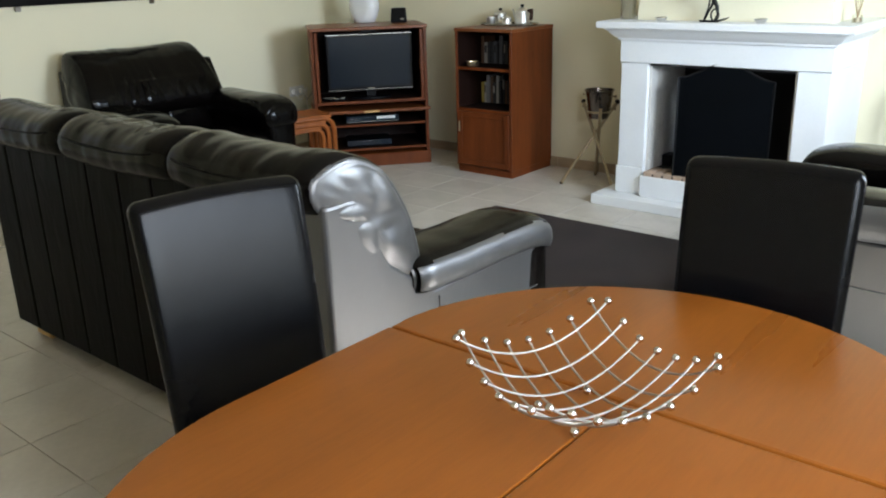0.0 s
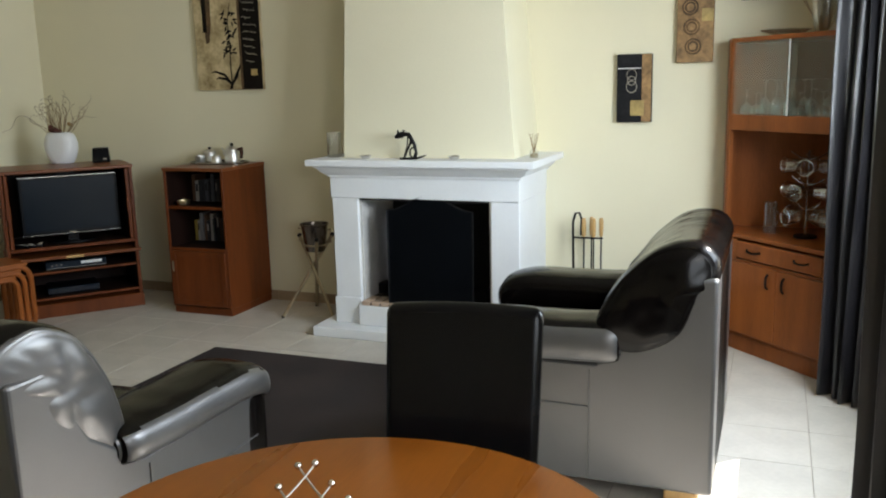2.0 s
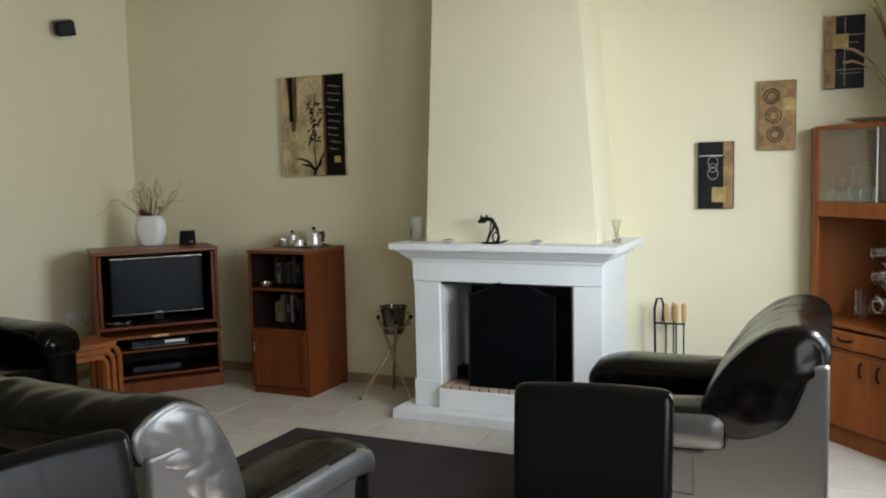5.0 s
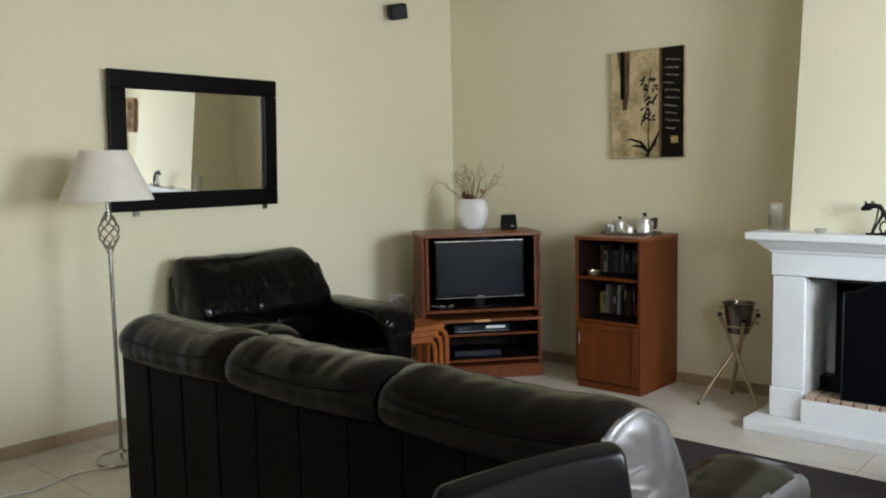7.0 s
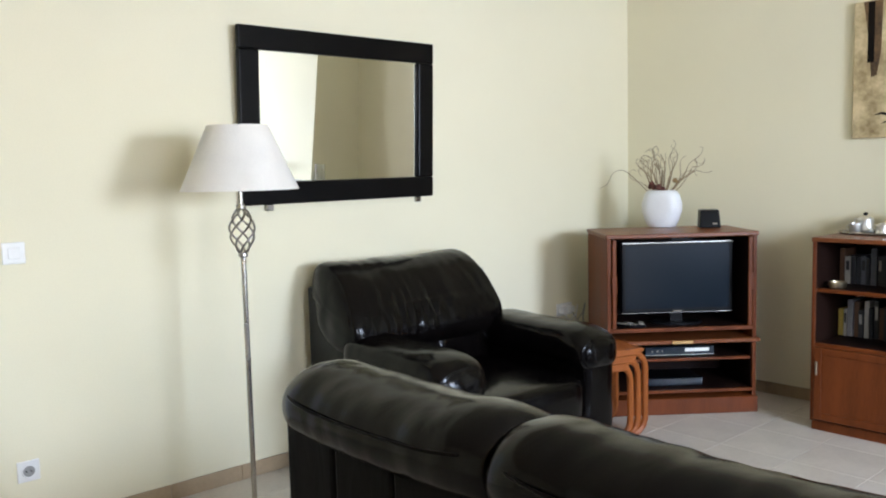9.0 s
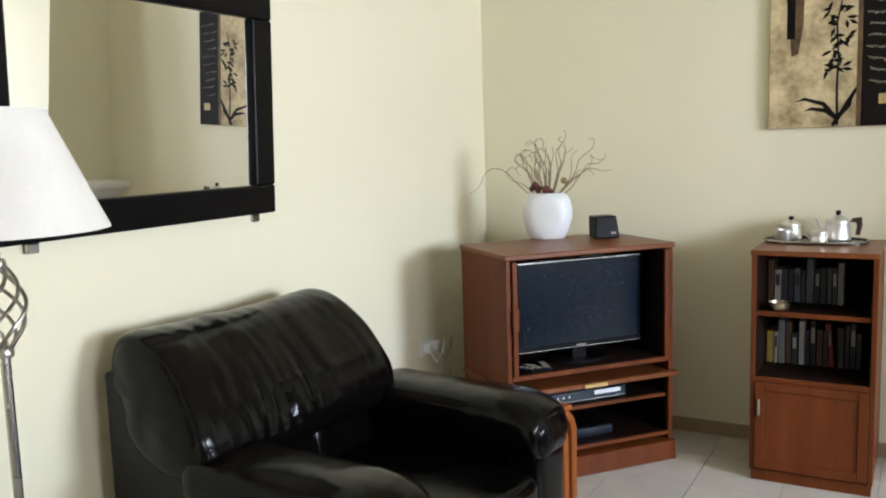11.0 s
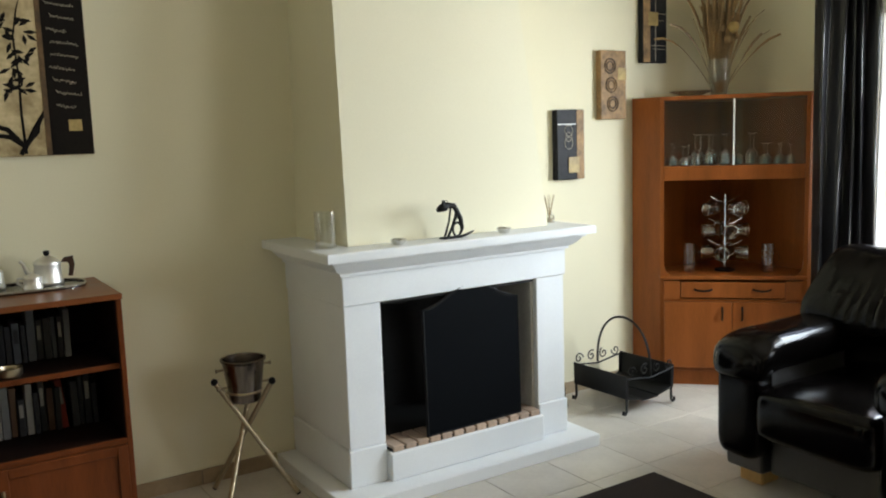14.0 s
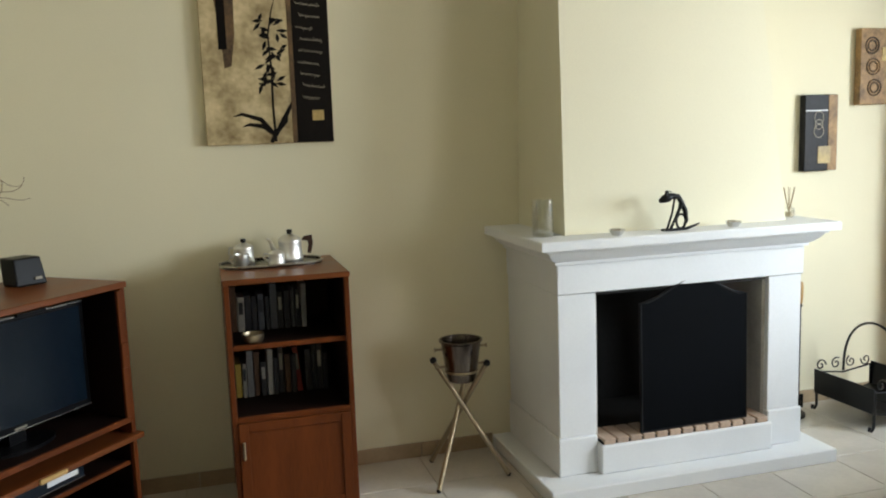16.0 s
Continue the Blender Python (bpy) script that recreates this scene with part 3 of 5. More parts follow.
# corner television cabinet
def tv_cabinet():
    ang = math.degrees(math.atan2(0.657, 0.542))
    t = thing("television_cabinet", "teak corner television cabinet with its doors slid back", "cabinet", pose(0.623, -1.064, 0, 0, 0, ang))
    w, d, h = 0.852, 0.50, 1.032
    for x in (0, w - 0.022):
        part("side_panel", mbox(x, 0.0, 0.0, x + 0.022, d, h - 0.0242, 0.002), TEAK, t)
        # Inner sheets, back panel and shelf boards are coloured as the cabinet's shade.
        part("side_shade", mbox(x + 0.0222 if x == 0 else x - 0.004, 0.016, 0.137, x + 0.026 if x == 0 else x - 0.0002, d - 0.0122, 0.407), TEAKD, t)
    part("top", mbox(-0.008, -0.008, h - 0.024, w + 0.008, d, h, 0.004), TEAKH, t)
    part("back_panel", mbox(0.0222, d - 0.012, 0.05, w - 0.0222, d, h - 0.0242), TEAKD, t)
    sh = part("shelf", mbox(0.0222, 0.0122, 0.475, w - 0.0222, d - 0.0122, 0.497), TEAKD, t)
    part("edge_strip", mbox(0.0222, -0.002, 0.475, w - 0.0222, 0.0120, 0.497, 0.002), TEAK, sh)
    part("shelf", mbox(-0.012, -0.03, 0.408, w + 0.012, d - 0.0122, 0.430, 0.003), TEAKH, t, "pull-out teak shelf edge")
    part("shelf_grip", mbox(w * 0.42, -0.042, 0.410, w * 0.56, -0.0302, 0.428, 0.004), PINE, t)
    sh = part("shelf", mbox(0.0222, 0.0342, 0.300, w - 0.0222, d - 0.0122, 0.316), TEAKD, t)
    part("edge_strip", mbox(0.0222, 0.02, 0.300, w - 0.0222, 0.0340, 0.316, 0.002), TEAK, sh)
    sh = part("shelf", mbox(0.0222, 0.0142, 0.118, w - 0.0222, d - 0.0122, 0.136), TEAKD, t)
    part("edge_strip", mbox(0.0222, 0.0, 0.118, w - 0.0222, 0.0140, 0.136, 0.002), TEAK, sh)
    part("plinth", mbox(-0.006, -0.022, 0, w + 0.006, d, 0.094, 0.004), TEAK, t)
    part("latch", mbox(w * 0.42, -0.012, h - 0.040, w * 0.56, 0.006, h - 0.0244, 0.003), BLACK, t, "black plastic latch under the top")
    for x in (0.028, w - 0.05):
        # Door insides are darkened for shade; only the front edges stay teak.
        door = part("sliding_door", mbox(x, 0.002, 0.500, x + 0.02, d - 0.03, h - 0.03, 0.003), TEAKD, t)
        part("door_edge", mbox(x - 0.0015, -0.012, 0.500, x + 0.0215, 0.0018, h - 0.03, 0.003), TEAK, door)
        part("handle", mbox(x - 0.006, -0.020, 0.70, x + 0.024, -0.0122, 0.80, 0.003), TEAK, door)
    m = t.matrix_world
    tv = thing("television", "black flat-screen television inside the corner cabinet", "television", m @ pose(0.44, 0.13, 0.4975))
    part("bezel", mbox(-0.325, 0, 0.062, 0.325, 0.045, 0.475, 0.006, 2), BLACK, tv)
    part("screen", mbox(-0.303, -0.0022, 0.088, 0.303, 0.0, 0.455), SCREEN, tv, "dark glossy screen")
    # Steel strips imitate the light caught along the black bezel's edges.
    part("edge_glint", mbox(-0.322, -0.0035, 0.468, 0.322, -0.0002, 0.474), STEEL, tv, "steel strip for the highlight on the upper bezel edge")
    part("edge_glint", mbox(-0.322, -0.0035, 0.063, 0.322, -0.0002, 0.067), STEEL, tv, "steel strip for the reflection on the lower bezel edge")
    part("casing", mbox(-0.22, 0.0452, 0.12, 0.22, 0.09, 0.40, 0.02), BLACK, tv)
    part("neck", mbox(-0.035, 0.02, 0.012, 0.035, 0.05, 0.0618), BLACK, tv)
    part("foot", extrude_outline(bmesh.new(), [(0.15 * math.cos(a), 0.03 + 0.095 * math.sin(a)) for a in (2 * math.pi * i / 32 for i in range(32))], 0, 0.012, 0.004), BLACK, tv)
    part("brand_bar", mbox(-0.025, -0.003, 0.070, 0.025, -0.0002, 0.077), GREYW, tv)
    for x, r in ((0.16, 15), (0.21, -12), (0.12, 40)):
        rc = thing("remote_control", "black remote control lying in front of the television", "remote control", m @ pose(x, 0.055, 0.4975, 0, 0, r))
        part("body", mbox(-0.022, -0.04, 0, 0.022, 0.10, 0.018, 0.006, 2), BLACK, rc)
        for k in range(4):
            part("button_row", mbox(-0.014, -0.03 + k * 0.026, 0.0182, 0.014, -0.018 + k * 0.026, 0.020), GREYW, rc)
    vc = thing("video_player", "slim black video player with silver trim on the cabinet shelf", "video player", m @ pose(0.43, 0.06, 0.3165))
    part("body", mbox(-0.2, 0, 0.006, 0.2, 0.26, 0.06, 0.003), BLACK, vc)
    part("front", mbox(-0.2, -0.006, 0.008, 0.2, -0.0002, 0.058, 0.002), SCREEN, vc)
    part("trim", mbox(-0.2, -0.0075, 0.010, 0.2, -0.0062, 0.014), STEEL, vc, "thin silver trim line")
    part("disc_tray", mbox(0.03, -0.0085, 0.030, 0.17, -0.0062, 0.050, 0.001), PLASTIC, vc, "pale disc tray front")
    for k in range(3):
        part("button", tube(bmesh.new(), [(-0.16 + 0.03 * k, -0.0062, 0.036), (-0.16 + 0.03 * k, -0.009, 0.036)], 0.005, 8), STEEL, vc)
    sb = thing("set_top_box", "black set-top box on the low cabinet shelf", "set-top box", m @ pose(0.40, 0.08, 0.1365))
    part("body", mbox(-0.17, 0, 0.004, 0.17, 0.22, 0.05, 0.004), BLACK, sb)
    part("front", mbox(-0.17, -0.004, 0.006, 0.17, -0.0002, 0.048, 0.002), SCREEN, sb)
    return t


tv_cabinet()



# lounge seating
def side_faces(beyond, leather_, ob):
    """Recolours a cushion's outer sides with leather_; the lit copy has window sheen put in."""
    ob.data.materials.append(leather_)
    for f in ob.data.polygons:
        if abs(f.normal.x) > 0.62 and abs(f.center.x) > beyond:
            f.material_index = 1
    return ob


def lounge(name, label, width, seats, m, depth=1.03, high=1.0, group="", thick=0.0, side=LEATHER_LIT, trim=0.0):
    """Leather seat with separate cushions, padded arms and stubby feet; its back lies on local y = 0 and it faces +y."""
    t = thing(name, label, name.split("_")[-1], m, group)
    w = width / 2
    arm = 0.20
    lift = 0.04 if seats == 1 else 0.0
    top = high - 0.12
    part("base", mbox(-w + arm, 0.06, 0.07, w - arm, depth - 0.09, 0.27, 0.02, 2), side, t)
    n = max(2, round((width - 2 * arm) / 0.2))
    for k in range(n):
        b0, b1 = -w + arm - 0.008, w - arm + 0.008
        x0, x1 = b0 + k * (b1 - b0) / n, b0 + (k + 1) * (b1 - b0) / n
        part("back_panel", mbox(x0 + 0.0005, 0.0, 0.07, x1 - 0.0005, 0.08, top, 0.009, 3), LEATHERB, t)
    inner = (width - 2 * arm + 0.02) / seats
    for k in range(seats):
        x = -w + arm - 0.01 + inner * (k + 0.5)
        part("seat_cushion", mcushion((x, 0.635, 0.365), (inner, 0.80, 0.24), 0.35, 0.22, puff=0.008, seed=k * 3.1), LEATHER, t, smooth=True)
        low = smooth_profile([(0.10, 0.40), (0.36, 0.40), (0.37, 0.55), (0.30, 0.72), (0.10, 0.72)])
        for u0, u1 in ((-1, 0), (0, 1)) if seats == 1 else ((-1, 1),):
            part("lumbar_cushion", loft(low, x + u0 * inner / 2 + 0.003, x + u1 * inner / 2 - 0.003, 0.05, 18, 0.004, k * 1.7 + u0, low=0.92), LEATHER, t, smooth=True)
    span = (width + (0.02 if seats == 1 else -0.03)) / seats
    lap = 0.045 if seats > 1 else 0.008
    prof = smooth_profile([(0.045, high - 0.15), (0.010 - lap, high - 0.14), (-lap, high - 0.04), (0.06 + thick * 0.8, high + 0.015), (0.20 + thick, high - 0.01), (0.32 + thick, high - 0.13), (0.40 + thick * 0.6, high - 0.32), (0.41 + thick * 0.4, high - 0.46), (0.32, high - 0.49), (0.12, high - 0.36)])
    if seats == 1:
        prof = smooth_profile([(0.05, high - 0.17), (0.0, high - 0.15), (-0.008, high - 0.05), (0.06, high + 0.012), (0.20, high - 0.008), (0.34, high - 0.13), (0.43, high - 0.28), (0.425, high - 0.39), (0.30, high - 0.43), (0.12, high - 0.36)])
    for k in range(seats):
        x = span * (k + 0.5 - seats / 2)
        roll = part("back_cushion", loft(prof, x - span / 2 + trim, x + span / 2, 0.10, 90, 0.0045, k * 5.7 + 1, 0.014, 0.030 if seats == 1 else 0.0, 0.024 if seats == 1 else 0.016, 0.86 if seats == 1 else 0.82, 0.014 if seats > 1 else 0.002), LEATHER, t, smooth=True)
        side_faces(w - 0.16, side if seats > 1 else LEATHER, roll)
        if seats > 1:
            pts = [(x + (span / 2 - 0.05) * u, -lap - 0.002 + 0.020 * abs(u) ** 6, high - 0.062 - 0.012 * (1 - u * u)) for u in (i / 10 - 1 for i in range(21))]
            part("seam", tube(bmesh.new(), pts, 0.0035, 6), LEATHERB, roll, "stitched seam", smooth=True)
    for s in (-1, 1):
        bm = bmesh.new()
        ol = [(0.0, 0.07), (depth - 0.06, 0.07), (depth - 0.03, 0.40), (depth - 0.05, 0.53), (0.42, 0.53), (0.24, 0.66), (0.12, top), (0.0, top)]
        x0, x1 = (-w, -w + arm - 0.01) if s < 0 else (w - arm + 0.01, w)
        lo, hi = [bm.verts.new((x0, y, z)) for y, z in ol], [bm.verts.new((x1, y, z)) for y, z in ol]
        bm.faces.new(lo)
        bm.faces.new(hi[::-1])
        for i in range(len(ol)):
            j = (i + 1) % len(ol)
            bm.faces.new((lo[i], hi[i], hi[j], lo[j]))
        flip(bm)
        bmesh.ops.bevel(bm, geom=list(bm.edges), offset=0.014, segments=3, affect="EDGES", profile=0.5)
        # Sofa's west arm gets the darker back leather to stand in for shade.
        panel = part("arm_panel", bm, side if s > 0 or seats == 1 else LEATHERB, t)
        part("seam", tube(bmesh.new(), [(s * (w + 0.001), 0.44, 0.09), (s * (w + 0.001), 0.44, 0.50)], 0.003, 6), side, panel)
        part("seam", tube(bmesh.new(), [(s * (w + 0.001), 0.44, 0.36), (s * (w + 0.001), depth - 0.06, 0.37)], 0.004, 6), side, panel)
        ax = s * (w - arm / 2 + 0.0)
        pad = smooth_profile([(ax - 0.12, 0.515), (ax + 0.12, 0.515), (ax + 0.145, 0.565 + lift / 2), (ax + 0.125, 0.632 + lift), (ax, 0.648 + lift), (ax - 0.125, 0.632 + lift), (ax - 0.145, 0.565 + lift / 2)])
        bm = loft(pad, 0.33, depth + 0.012, 0.07, 36, 0.003, s * 4.0, low=0.78)
        for v in bm.verts:
            v.co = (v.co.y, v.co.x, v.co.z + 0.035 * max(0, 0.55 - v.co.x) - 1.4 * max(0, v.co.x - depth + 0.16) ** 2)
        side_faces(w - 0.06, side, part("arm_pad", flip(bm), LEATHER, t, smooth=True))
        part("arm_front", mcushion((ax, depth - 0.055, 0.35), (arm + 0.01, 0.15, 0.40), 0.3, 0.45, nu=36, nv=16, puff=0.006, seed=s * 7.0), LEATHER, t, smooth=True)
        for y in (0.10, depth - 0.17):
            part("foot", mbox(s * (w - 0.10) - 0.06, y - 0.05, 0, s * (w - 0.10) + 0.06, y + 0.07, 0.0698, 0.008), PINE, t, "pale wooden foot")
    return t


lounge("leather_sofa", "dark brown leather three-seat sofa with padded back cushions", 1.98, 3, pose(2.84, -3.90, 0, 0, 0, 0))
# Far from the windows, so its sides keep the unlit leather.
lounge("leather_armchair", "dark brown leather armchair against the cream wall", 1.04, 1, pose(0.10, -2.17, 0, 0, 0, -92), 1.00, group="leather armchairs", side=LEATHER, trim=0.145)
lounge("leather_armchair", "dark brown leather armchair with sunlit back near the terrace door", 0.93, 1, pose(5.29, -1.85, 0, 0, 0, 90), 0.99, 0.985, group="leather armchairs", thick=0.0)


# dining table and chairs
def dining_table():
    t = thing("dining_table", "oval teak extending dining table with a joined leaf", "table", pose(4.795, -4.327, 0))
    R, half = 0.53, 0.197
    def arc(a0, a1, cy, n=36):
        return [(R * math.cos(radians(a0 + (a1 - a0) * i / n)), cy + R * math.sin(radians(a0 + (a1 - a0) * i / n))) for i in range(n + 1)]
    part("tabletop_half", extrude_outline(bmesh.new(), arc(0, 180, half + 0.007), 0.722, 0.75, 0.006), TABLE, t)
    west = [(-0.002, half), (-R, half)] + arc(180, 270, -half, 24)[:-1] + [(-0.002, -half - R)]
    east = [(R, half), (0.002, half), (0.002, -half - R)] + arc(270, 360, -half, 24)[1:]
    part("leaf", flip(extrude_outline(bmesh.new(), west, 0.722, 0.7497, 0.003)), TABLE, t)
    part("leaf", flip(extrude_outline(bmesh.new(), east, 0.722, 0.7497, 0.003)), TABLE, t)
    for sx in (-1, 1):
        part("apron", mbox(sx * 0.36 - 0.012, -0.5, 0.64, sx * 0.36 + 0.012, 0.5, 0.7218, 0.002), TEAK, t)
        part("apron", mbox(-0.348, sx * 0.46 - 0.012, 0.64, 0.348, sx * 0.46 + 0.012, 0.7218, 0.002), TEAK, t)
        for sy in (-1, 1):
            part("leg", tube(bmesh.new(), [(sx * 0.33, sy * 0.43, 0), (sx * 0.33, sy * 0.43, 0.7218)], [0.018, 0.028], 14), TEAK, t, smooth=True)
    return t


dining_table()


def dining_chair(m, label):
    t = thing("dining_chair", label, "chair", m, "chairs round the dining table")
    bm = bmesh.new()
    nz, nx = 14, 8
    front, rear = [], []
    for j in range(nz + 1):
        z = 0.30 + 0.72 * j / nz
        lean = 0.02 + 0.10 * (max(0, z - 0.45) / 0.57) ** 1.3
        f, r = [], []
        for i in range(nx + 1):
            u = -1 + 2 * i / nx
            x = u * (0.180 + 0.012 * j / nz)
            zz = z - (0.008 * u * u if j == nz else 0)
            f.append(bm.verts.new((x, -lean + 0.024 - 0.006 * (1 - u * u), zz)))
            r.append(bm.verts.new((x, -lean - 0.028, zz)))
        front.append(f)
        rear.append(r)
    for j in range(nz):
        for i in range(nx):
            bm.faces.new((front[j][i], front[j][i + 1], front[j + 1][i + 1], front[j + 1][i]))
            bm.faces.new((rear[j][i], rear[j + 1][i], rear[j + 1][i + 1], rear[j][i + 1]))
        for k in (0, nx):
            bm.faces.new((front[j][k], front[j + 1][k], rear[j + 1][k], rear[j][k]))
    for j in (0, nz):
        for i in range(nx):
            bm.faces.new((front[j][i], front[j][i + 1], rear[j][i + 1], rear[j][i]))
    flip(bm)
    sharp = [e for e in bm.edges if len(e.link_faces) == 2 and e.calc_face_angle(0) > 0.9]
    bmesh.ops.bevel(bm, geom=sharp, offset=0.024, segments=5, affect="EDGES", profile=0.5)
    part("backrest", bm, CHAIRL, t, smooth=True, angle=60)
    part("seat", mcushion((0, 0.21, 0.435), (0.41, 0.46, 0.10), 0.3, 0.2, puff=0.003), CHAIRL, t, smooth=True)
    part("seat_frame", mbox(-0.19, 0.0, 0.36, 0.19, 0.42, 0.40, 0.004), TEAKD, t)
    for sx in (-1, 1):
        for y in (0.03, 0.39):
            bm = bmesh.new()
            box(bm, sx * 0.168 - 0.02, y - 0.02, 0, sx * 0.168 + 0.02, y + 0.02, 0.3598, 0.003)
            part("leg", bm, TEAKD, t)
    return t


dining_chair(pose(4.0, -4.275, 0, 0, 0, -104.5), "black leather high-back dining chair beside the teak table")
dining_chair(pose(4.784, -3.514, 0, 0, 0, 188), "black leather high-back dining chair at the table end")


def wire_bowl():
    t = thing("wire_fruit_bowl", "chrome wire lattice fruit bowl with ball ends on the table", "bowl", pose(4.765, -4.205, 0.7505, 0, 0, -22.5))
    a, n = 0.156, 7
    def z(x, y):
        return 0.012 + 0.060 * ((x / a) ** 2 + (y / a) ** 2)
    for k in range(n):
        u = -a * 0.86 + 2 * a * 0.86 * k / (n - 1)
        for flipxy in (0, 1):
            pts = []
            for i in range(17):
                v = -a + 2 * a * i / 16
                x, y = (u, v) if flipxy else (v, u)
                pts.append((x, y, z(x, y) + (0.004 if flipxy else 0)))
            wire = part("wire", tube(bmesh.new(), pts, 0.0021, 6), WIRE, t, smooth=True)
            for p in (pts[0], pts[-1]):
                part("ball_end", ball(bmesh.new(), p, 0.0072), CHROME, wire, smooth=True)
    for x, y in ((-0.05, -0.05), (0.05, -0.05), (0.05, 0.05), (-0.05, 0.05)):
        part("foot", ball(bmesh.new(), (x, y, 0.008), 0.008), CHROME, t, smooth=True)


wire_bowl()


# nest of tables beside the armchair
def nest_tables():
    for w, d, h, y in ((0.42, 0.30, 0.472, 0), (0.342, 0.28, 0.432, 0.0), (0.264, 0.26, 0.392, 0.0)):
        t = thing("side_table", "small teak nesting side table with rounded loop legs", "side table", pose(0.780, -1.352, 0, 0, 0, 71) @ pose(0, y, 0), "nest of tables")
        part("tabletop", mbox(-w / 2 + 0.03, -d / 2, h - 0.018, w / 2 - 0.03, d / 2, h + 0.002, 0.004, 2), CABW, t)
        for s in (-1, 1):
            loop = smooth_profile([(-w / 2 + 0.012, 0.0178), (0, 0.0178), (w / 2 - 0.012, 0.0178), (w / 2 - 0.012, h / 2), (w / 2 - 0.012, h - 0.0205), (0, h - 0.0205), (-w / 2 + 0.012, h - 0.0205), (-w / 2 + 0.012, h / 2)], 2)
            part("leg_loop", tube(bmesh.new(), [(x, s * (d / 2 - 0.016), z) for x, z in loop + loop[:1]], 0.0175, 8), CABW, t, smooth=True)


nest_tables()
rug = thing("rug", "dark brown short-pile rug on the tile floor", "rug")
part("rug_body", mbox(2.35, -2.95, 0.0005, 4.13, -1.17, 0.016, 0.006, 2), RUG, rug)


# wall things
def framed_mirror():
    t = thing("wall_mirror", "large wall mirror in a wide black frame", "mirror", pose(0.018, -2.405, 1.683, 0, 2.2, 0.85))
    w, h, b = 0.585, 0.405, 0.105
    for z0, z1, y0, y1 in ((-h, -h + b, -w, w), (h - b, h, -w, w), (-h + b + 0.0002, h - b - 0.0002, -w, -w + b), (-h + b + 0.0002, h - b - 0.0002, w - b, w)):
        part("frame_rail", mbox(0.001, y0, z0, 0.034, y1, z1, 0.008, 2), SATIN, t)
    part("mirror_glass", mbox(0.002, -w + b - 0.006, -h + b - 0.006, 0.012, w - b + 0.006, h - b + 0.006), MIRROR, t, "clear mirror glass")
    for y in (-0.43, 0.49):
        part("bracket", mbox(0.0005, y - 0.018, -h - 0.030, 0.02, y + 0.018, -h - 0.0005, 0.004), STEEL, t)
    return t


framed_mirror()


def floor_lamp():
    t = thing("floor_lamp", "silver floor lamp with a twisted cage stem and pale linen shade", "lamp", pose(0.49, -3.242, 0))
    part("base", lathe(bmesh.new(), [(0, 0), (0.125, 0), (0.128, 0.012), (0.115, 0.024), (0.06, 0.03), (0.02, 0.045), (0.012, 0.06), (0, 0.06)], 36), STEEL, t, smooth=True)
    part("pole", tube(bmesh.new(), [(0, 0, 0.05), (0, 0, 1.11)], 0.0105, 12), STEEL, t, smooth=True)
    for k in range(6):
        pts = []
        for i in range(19):
            s = i / 18
            r = 0.010 + 0.040 * math.sin(math.pi * s) ** 0.9
            a = 2 * math.pi * k / 6 + 3.6 * s
            pts.append((r * math.cos(a), r * math.sin(a), 1.11 + 0.185 * s))
        part("cage_wire", tube(bmesh.new(), pts, 0.0045, 6), STEEL, t, smooth=True)
    for z in (1.105, 1.295):
        part("collar", lathe(bmesh.new(), [(0, z - 0.012), (0.018, z - 0.008), (0.020, z), (0.016, z + 0.01), (0, z + 0.012)], 16), STEEL, t, smooth=True)
    part("stem", tube(bmesh.new(), [(0, 0, 1.30), (0, 0, 1.606)], 0.009, 10), STEEL, t, smooth=True)
    shade = part("shade", lathe(bmesh.new(), [(0.230, 1.362), (0.118, 1.614), (0.115, 1.614), (0.227, 1.362), (0.230, 1.362)], 48), SHADE, t, "pale linen cone shade", smooth=True)
    part("shade_ring", tube(bmesh.new(), [(0.114 * math.cos(2 * math.pi * i / 32), 0.114 * math.sin(2 * math.pi * i / 32), 1.610) for i in range(33)], 0.003, 6), STEEL, shade, smooth=True)
    part("spoke", tube(bmesh.new(), [(-0.114, 0, 1.607), (0.114, 0, 1.607)], 0.003, 6), STEEL, shade)
    part("cable", tube(bmesh.new(), [(0.10, -0.06, 0.010), (0.02, -0.25, 0.006), (0.10, -0.5, 0.006), (0.0, -0.8, 0.006), (-0.12, -0.95, 0.006), (-0.25, -1.05, 0.006), (-0.28, -1.3, 0.006)], 0.005, 6), PLASTIC, t, "white flex", smooth=True)
    part("foot_switch", mbox(0.06, 0.10, 0.0, 0.11, 0.19, 0.022, 0.008, 2), BLACK, t)


floor_lamp()


# baseboard of skirting tiles
def skirting(name, along, start, stop, at):
    base = structure(name, mbox(*((start, at - 0.004, 0, stop, at, 0.068) if along == "x" else (at, start, 0, at + 0.004, stop, 0.068))), GROUT, "low taupe ceramic skirting along the wall")
    n = int(abs(stop - start) / 0.345) + 1
    for k in range(n):
        a, b = start + k * 0.345 + 0.0015, min(start + (k + 1) * 0.345 - 0.0015, stop)
        bm = mbox(*((a, at - 0.012, 0, b, at - 0.004, 0.072) if along == "x" else (at + 0.004, a, 0, at + 0.012, b, 0.072)), bevel=0.0015)
        part("skirting_tile", bm, SKIRT, base)


skirting("baseboard_north_1", "x", 0.0, 2.78, 0.0)
skirting("baseboard_north_2", "x", 4.2, EAST, 0.0)
skirting("baseboard_west", "y", -4.073, 0.0, 0.0)



